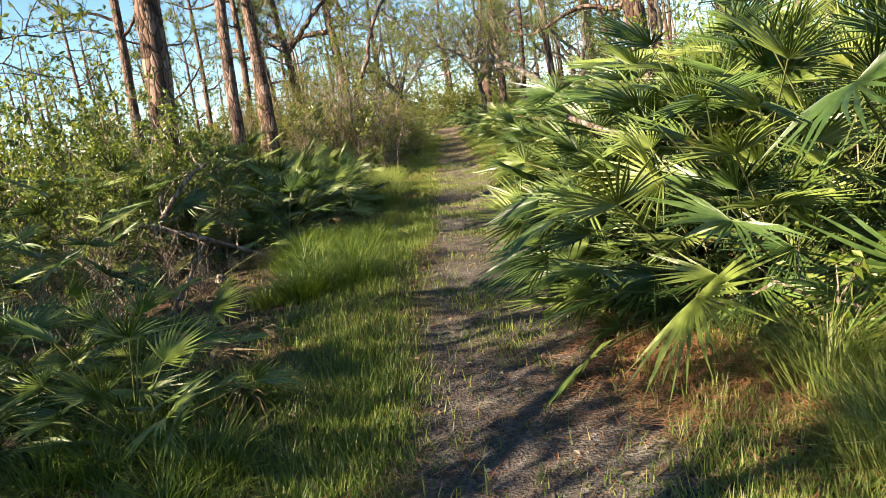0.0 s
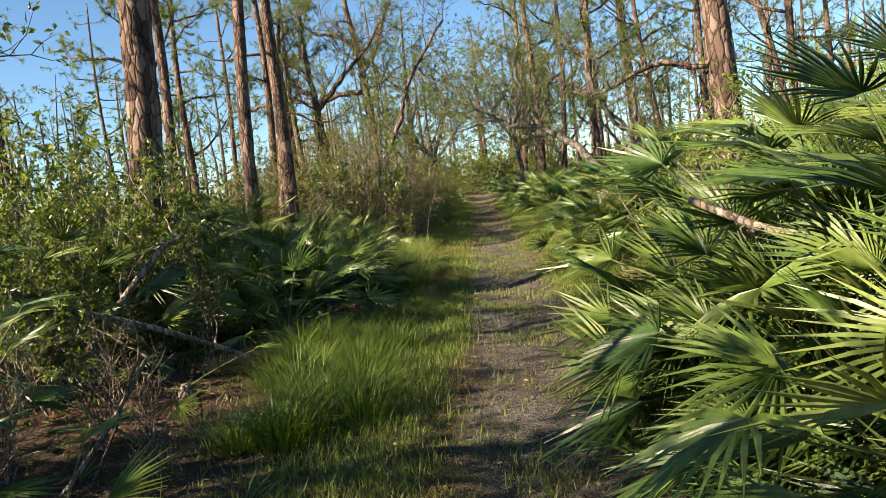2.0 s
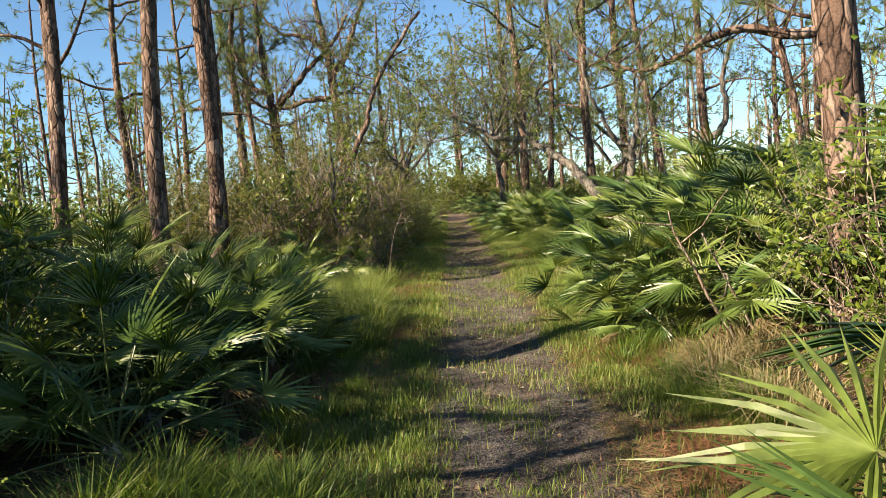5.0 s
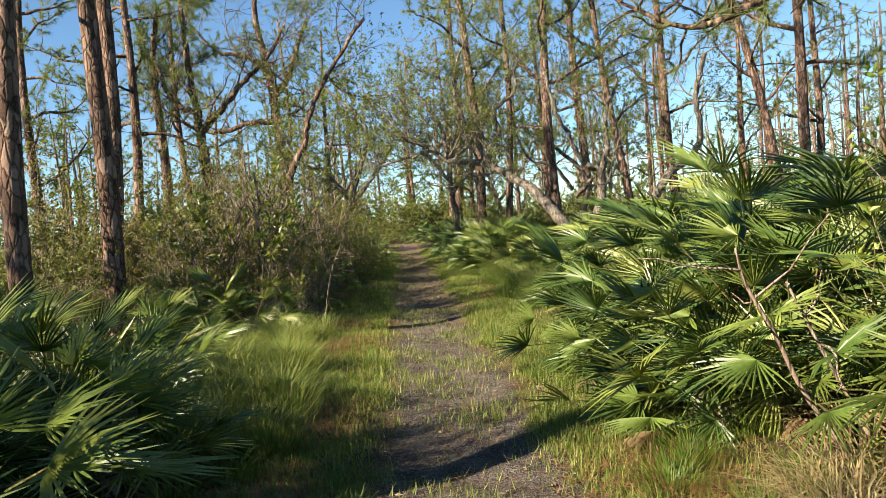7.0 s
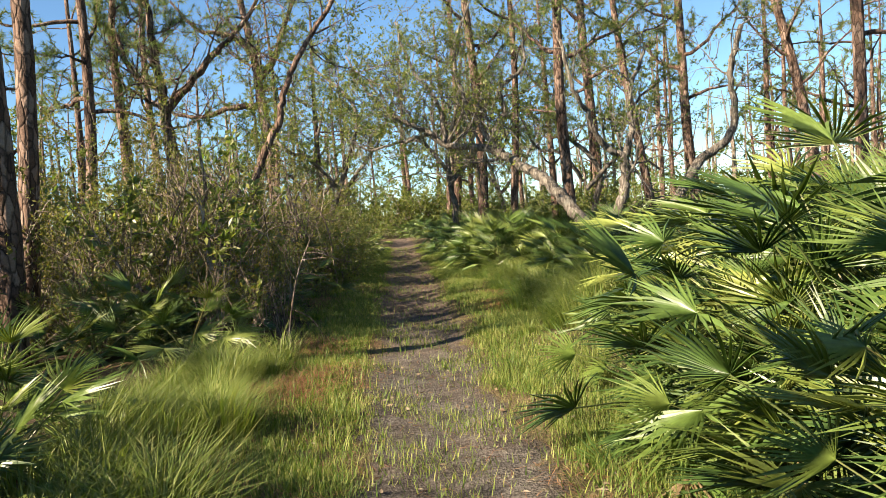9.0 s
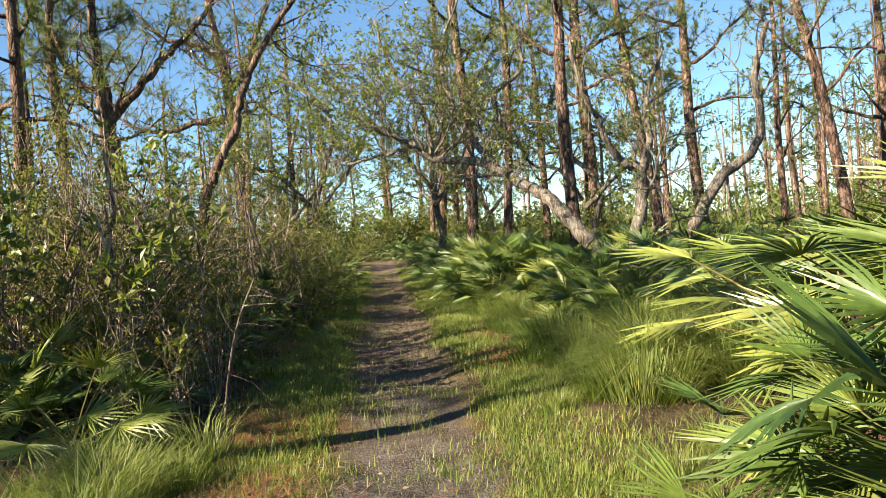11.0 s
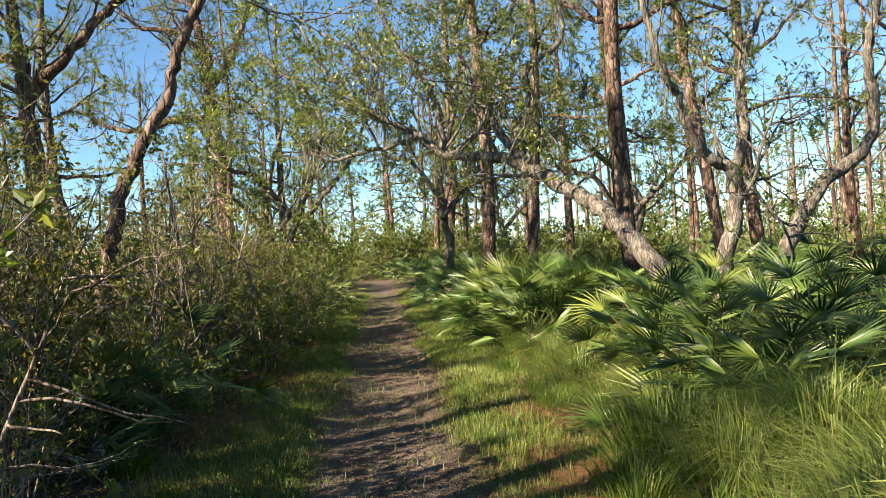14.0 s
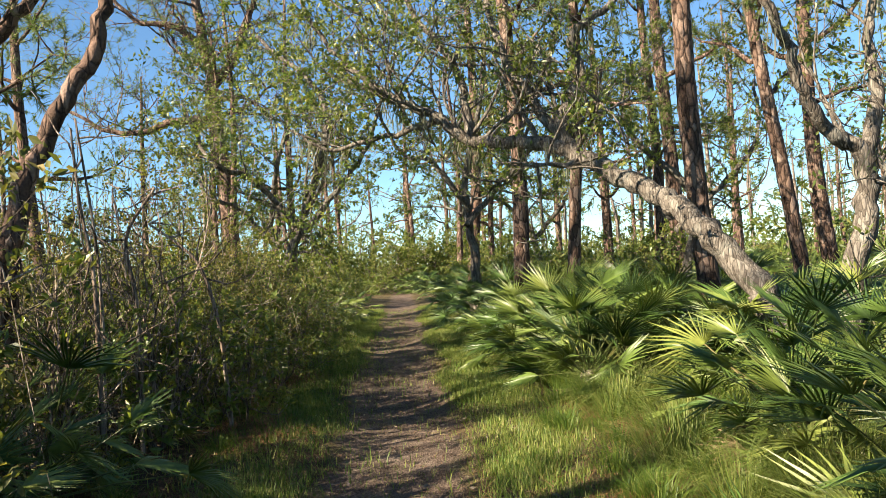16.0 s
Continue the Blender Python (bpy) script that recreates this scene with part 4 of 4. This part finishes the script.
for i, ob in enumerate(KINDS + TALL + FAR_KINDS + BRUSH + FAR_BRUSH + BARE + GREEN + BRIGHT + BRIGHT_TALL + WEED):
    palm = ob in KINDS + TALL + FAR_KINDS
    ob.matrix_basis = at(8 + 1.6 * (i % 8), -6.0 - 1.8 * (i // 8))
    tagged(ob, P_LABEL if palm else "shrub of thin stems in the wood", "palmetto" if palm else "shrub")

for i, (pts, r0, r1, tw) in enumerate([
        ([(-2.34, 20.6, -0.05), (-2.32, 20.6, 0.35), (-2.28, 20.6, 0.64), (-2.29, 20.6, 1.14), (-2.32, 20.6, 1.75), (-2.26, 20.6, 1.96), (-2.3, 20.6, 2.5)], 0.032, 0.016, 8),
        ([(-2.7, 26.0, -0.05), (-2.7, 26.0, 0.7), (-2.77, 26.0, 1.26), (-2.97, 26.0, 2.0), (-3.25, 26.0, 2.7)], 0.03, 0.014, 8),
        ([(-2.05, 26.2, -0.05), (-2.0, 26.2, 1.2), (-2.02, 26.2, 1.94), (-2.12, 26.2, 2.85)], 0.019, 0.008, 6),
        ([(-1.4, 20.2, -0.05), (-1.33, 20.2, 0.45), (-1.21, 20.2, 0.94), (-1.0, 20.2, 1.4)], 0.013, 0.006, 8),
        ([(-2.4, 28.0, -0.05), (-2.45, 28.0, 0.8), (-2.4, 28.0, 1.5), (-2.5, 28.0, 2.5)], 0.018, 0.008, 7),
        ([(-2.5, 26.3, -0.05), (-2.7, 26.3, 0.8), (-2.88, 26.3, 1.42), (-3.05, 26.3, 1.89), (-3.27, 26.3, 2.5)], 0.04, 0.02, 6),
        ([(-1.9, 25.8, -0.05), (-1.89, 25.8, 1.11), (-1.9, 25.8, 1.71), (-1.96, 25.8, 2.11), (-2.0, 25.8, 2.7)], 0.022, 0.009, 7),
        ([(-1.95, 26.8, -0.05), (-1.93, 26.8, 1.32), (-1.99, 26.8, 1.93), (-1.73, 26.8, 2.35)], 0.024, 0.012, 6),
        ([(-1.35, 27.5, -0.05), (-1.42, 27.5, 1.08), (-1.55, 27.5, 1.63), (-1.7, 27.5, 1.85), (-2.01, 27.5, 2.1)], 0.022, 0.01, 6),
        ([(-2.15, 20.2, -0.05), (-2.15, 20.2, 0.66), (-2.18, 20.2, 1.33), (-2.25, 20.2, 1.8)], 0.02, 0.009, 7)]):
    tagged(dead_branch(750 + i, pts, r0, r1, tw, "bare_sapling"), "pale bare sapling standing among the brush", "sapling", "bare saplings")

# ---- grass ----
def tuft_kind(seed, blades, length, spread, material, arch, label, width=0.009):
    me = grass_tuft(seed, blades, length, spread, material, arch, width)
    ob = new("grass_tuft", me)
    tagged(ob, label, "grass", "grass tufts")
    return ob


LUSH = [tuft_kind(600 + i, 220, 0.42, 0.35, GRASS, 0.7, "tuft of lush green grass", 0.008) for i in range(3)]
PALE = [tuft_kind(610 + i, 200, 0.6, 0.32, GRASS_PALE, 0.8, "tuft of tall pale green grass", 0.0075) for i in range(3)]
TUSS = [tuft_kind(620 + i, 460, 0.75, 0.5, (GRASS_PALE, GRASS, GRASS_PALE)[i], 1.5, "arching tussock of fine grass", 0.006) for i in range(3)]
DRY = [tuft_kind(630 + i, 130, 0.5, 0.4, STRAW, 1.4, "tuft of dry straw-coloured grass") for i in range(2)]
tr_ = random.Random(71)
for kinds, label, zones in [(LUSH, "tuft of lush green grass", [((-2.0, -0.95, 6.8, 9.8), 34, 0.8, 1.2), ((-2.2, -1.2, 2.6, 4.4), 16, 0.7, 1.0), ((-1.6, -1.0, 9.5, 13.0), 10, 0.5, 0.8), ((1.0, 1.9, 9.5, 13.5), 16, 0.5, 0.9), ((1.5, 2.8, 19.0, 23.0), 22, 0.7, 1.1), ((1.5, 3.6, 23.0, 28.2), 44, 0.5, 0.85), ((-2.0, -1.2, 22.0, 30.0), 14, 0.5, 0.9), ((1.3, 2.2, 28.0, 40.0), 22, 0.6, 0.9)]),
                            (PALE, "tuft of tall pale green grass", [((-2.1, -1.1, 13.0, 16.6), 34, 0.8, 1.15), ((1.35, 2.3, 2.4, 3.5), 22, 0.6, 0.95), ((-2.2, -1.2, 16.2, 19.0), 30, 0.7, 1.0), ((-2.1, -1.4, 30.0, 40.0), 10, 0.6, 0.9), ((1.3, 2.4, 14.0, 20.0), 14, 0.5, 0.8)]),
                            (TUSS, "arching tussock of fine grass", [((1.9, 3.3, 19.2, 23.2), 18, 1.0, 1.45), ((2.0, 3.6, 24.0, 28.0), 12, 0.8, 1.1)]),
                            (DRY, "tuft of dry straw-coloured grass", [((1.4, 2.4, 9.8, 12.6), 12, 0.7, 1.1), ((2.0, 3.2, 27.0, 29.0), 4, 0.5, 0.8), ((-2.6, -1.9, 8.0, 10.0), 5, 0.5, 0.8), ((-2.4, -1.6, 15.5, 19.0), 5, 0.5, 0.8)])]:
    for zone, n, s0, s1 in zones:
        plant(kinds, tr_, zone, n, s0, s1, 0.12, label, "grass", "grass tufts")
for i, ob in enumerate(LUSH + PALE + TUSS + DRY):
    ob.matrix_basis = at(-3.2 - 0.3 * i, 2.2)


def field(seed, n, length, width, material, name, label, where, flat=False, category="grass"):
    """What nobody could count: short blades or litter, thick or thin after where(x, y)."""
    rng = random.Random(seed)
    g = Geo()
    left = n
    while left > 0:
        x, y = rng.uniform(-3.2, 3.4), 1.5 + 42 * rng.random() ** 1.5
        if rng.random() > where(x, y):
            left -= 0.04
            continue
        left -= 1
        az = rng.uniform(0, 6.28)
        out = Vector((math.cos(az), math.sin(az), 0))
        p = Vector((x, y, ground_z(x, y) + (0.012 if flat else -0.01)))
        ln = length * rng.uniform(0.5, 1.3)
        if flat:
            d = unit(out + Vector((0, 0, rng.uniform(-0.05, 0.18))))
            if flat == "leaf":
                g.leaf(p, d, rand_dir(rng, 2.5), ln, width * rng.uniform(0.7, 1.3))
            else:
                g.blade(p, d, out.cross(Vector((0, 0, 1))) * rng.uniform(-0.3, 0.3), ln, width, sideways(d)[0])
        else:
            d = unit(out * rng.uniform(0.1, 0.9) + Vector((0, 0, 1)))
            g.blade(p, d, out * rng.uniform(0.2, 1.2), ln, width, sideways(d)[0])
    ob = new(name, g.mesh(name, material, False))
    return tagged(ob, label, category, kind="stuff")


def patch(x, y, k):
    return 0.5 + 0.5 * math.sin(x * 2.3 * k + 1.7 * math.sin(y * 0.9 * k + k)) * math.sin(y * 1.7 * k + 1.3 * math.sin(x * 1.9 * k))


def turf_where(x, y):
    off = abs(x - 0.17)
    if off < 0.45:
        return 0.05 * patch(x, y, 1.3)
    strip = math.exp(-((off - 0.95) / 0.45) ** 2) * min(1, max(0, (off - 0.5) / 0.2))
    return max(0.04, strip * (0.25 + 0.75 * patch(x, y, 0.8)))


def litter_where(x, y):
    off = abs(x - 0.17)
    return 0.12 + (0.9 if off > 0.5 else 0.35) * max(0, patch(x + 3, y + 1, 0.7) - 0.45) * 1.8


def sward(seed, n, length, width, material, name, label, where):
    """A lawn of single bent blades."""
    rs = np.random.RandomState(seed)
    got = []
    while sum(map(len, got)) < n:
        q = np.stack([rs.uniform(-2.4, 2.6, n), 1.2 + 46 * rs.rand(n) ** 1.35], 1)
        got.append(q[rs.rand(n) < where(q[:, 0], q[:, 1])])
    q = np.concatenate(got)[:n]
    az, ln = rs.uniform(0, 6.283, n), length * rs.uniform(0.4, 1.4, n)
    tilt = rs.uniform(0.1, 1.1, n)
    side = np.stack([-np.sin(az), np.cos(az), 0 * az], 1) * (width / 2) * rs.uniform(0.6, 1.3, n)[:, None]
    base = np.stack([q[:, 0], q[:, 1], [ground_z(a, b) - 0.008 for a, b in q]], 1)
    tip = base + np.stack([np.cos(az) * np.sin(tilt), np.sin(az) * np.sin(tilt), np.cos(tilt)], 1) * ln[:, None]
    me = bpy.data.meshes.new(name)
    me.from_pydata(np.stack([base - side, base + side, tip], 1).reshape(-1, 3).tolist(), [], np.arange(3 * n).reshape(-1, 3).tolist())
    me.materials.append(material)
    return tagged(new(name, me), label, "grass", kind="stuff")


HEAPS = [(-1.0, 19.8), (-0.95, 17.6), (-1.1, 27.3), (1.35, 22.4), (0.95, 4.1), (1.25, 3.4), (-1.0, 12.2), (1.15, 9.6), (-1.5, 9.4), (2.2, 27.2), (-1.0, 14.2), (1.2, 12.4), (-1.2, 31.0), (1.7, 24.3), (2.2, 26.3), (-1.3, 24.6), (-1.6, 29.0)]


def drift(seed, n):
    """Rusty drifts of pine needles that gather beside the track."""
    rng = random.Random(seed)
    g = Geo()
    for _ in range(n):
        a, b = rng.choice(HEAPS)
        x, y = rng.gauss(a, 0.24), rng.gauss(b, 0.42)
        az = rng.uniform(0, 6.28)
        out = Vector((math.cos(az), math.sin(az), 0))
        d = unit(out + Vector((0, 0, rng.uniform(-0.05, 0.2))))
        g.blade(Vector((x, y, ground_z(x, y) + rng.uniform(0.006, 0.035))), d, out.cross(Vector((0, 0, 1))) * rng.uniform(-0.3, 0.3), rng.uniform(0.08, 0.2), 0.006, sideways(d)[0])
    return tagged(new("needle_drift", g.mesh("needle_drift", LITTER, False)), "thick rusty drifts of fallen pine needles", "litter", kind="stuff")


drift(85, 34000)


def np_patch(x, y, k):
    return 0.5 + 0.5 * np.sin(x * 2.3 * k + 1.7 * np.sin(y * 0.9 * k + k)) * np.sin(y * 1.7 * k + 1.3 * np.sin(x * 1.9 * k))


def sward_where(x, y):
    off = np.abs(x - 0.16 + 0.12 * np.sin(y * 1.1) + 0.06 * np.sin(y * 2.9 + x))
    strip = np.exp(-((off - 0.98) / 0.46) ** 2)
    inner = np.where(off < 0.75, np.clip(np_patch(x, y, 1.6) - 0.45, 0, 1) * np.where(y > 21, 0.25, 1.0), 0)
    bare = np.ones_like(x)
    for a, b in HEAPS:
        bare = bare * (1 - 0.92 * np.exp(-((x - a) / 0.34) ** 2 - ((y - b) / 0.6) ** 2))
    strip = strip * np.where((x < 0) & (y < 9), 0.35, np.where(x < 0, 0.7, 1.0))
    strip = strip * np.clip((off - 0.5) / 0.2, 0, 1)
    return np.clip(strip * (0.15 + 1.0 * np_patch(x, y, 0.9) * np_patch(x + 5, y + 2, 2.3)) + 0.14 * inner + 0.006, 0, 1) * bare


sward(81, 340000, 0.08, 0.0085, TURF, "turf", "short patchy grass along both sides of the track", sward_where)
field(82, 52000, 0.13, 0.007, GRASS, "grass", "thin green grass along the track", lambda x, y: turf_where(x, y) * (0.25 if x > 0 else 1) * (0.3 + 0.7 * patch(x, y, 0.9)))
field(83, 22000, 0.15, 0.004, LITTER, "pine_litter", "fallen rusty pine needles", litter_where, True, "litter")
field(84, 9000, 0.05, 0.022, DRY_LEAF, "leaf_litter", "scattered dry brown leaves", lambda x, y: 0.25 + 0.6 * patch(x, y, 1.1), "leaf", "litter")

# ---- fallen wood ----
for i, (pts, r0, r1, tw) in enumerate([
        ([(-3.5, 8.6, 0.5), (-3.2, 8.9, 0.95), (-2.95, 9.05, 1.25), (-2.75, 9.15, 1.37)], 0.035, 0.02, 3),
        ([(-3.4, 8.3, 0.9), (-2.9, 8.6, 0.65), (-2.3, 8.9, 0.3), (-2.0, 9.0, 0.05)], 0.03, 0.014, 3),
        ([(0.95, 6.4, 1.35), (1.2, 6.1, 1.2), (1.5, 5.9, 1.1), (2.0, 5.8, 0.9), (2.6, 5.8, 0.4)], 0.02, 0.03, 3),
        ([(1.0, 3.6, 0.03), (1.3, 3.2, 0.05), (1.5, 2.9, 0.04), (1.75, 2.7, 0.03)], 0.012, 0.022, 2),
        ([(2.35, 12.3, 0.02), (2.15, 12.3, 0.45), (1.99, 12.3, 0.79), (1.86, 12.3, 1.08)], 0.014, 0.007, 3),
        ([(2.2, 12.3, 0.02), (1.91, 12.3, 0.5), (1.78, 12.3, 0.81), (1.64, 12.3, 1.09), (1.6, 12.3, 1.28)], 0.016, 0.007, 3),
        ([(-2.6, 6.2, 0.05), (-2.4, 6.6, 0.4), (-2.2, 6.8, 0.75)], 0.02, 0.01, 3),
        ([(-2.4, 27.6, 0.08), (-1.9, 27.8, 0.1), (-1.5, 27.9, 0.07)], 0.04, 0.03, 0)]):
    tagged(dead_branch(700 + i, pts, r0, r1, tw), "dead bare branch of bleached wood caught in the brush", "branch", "dead branches")
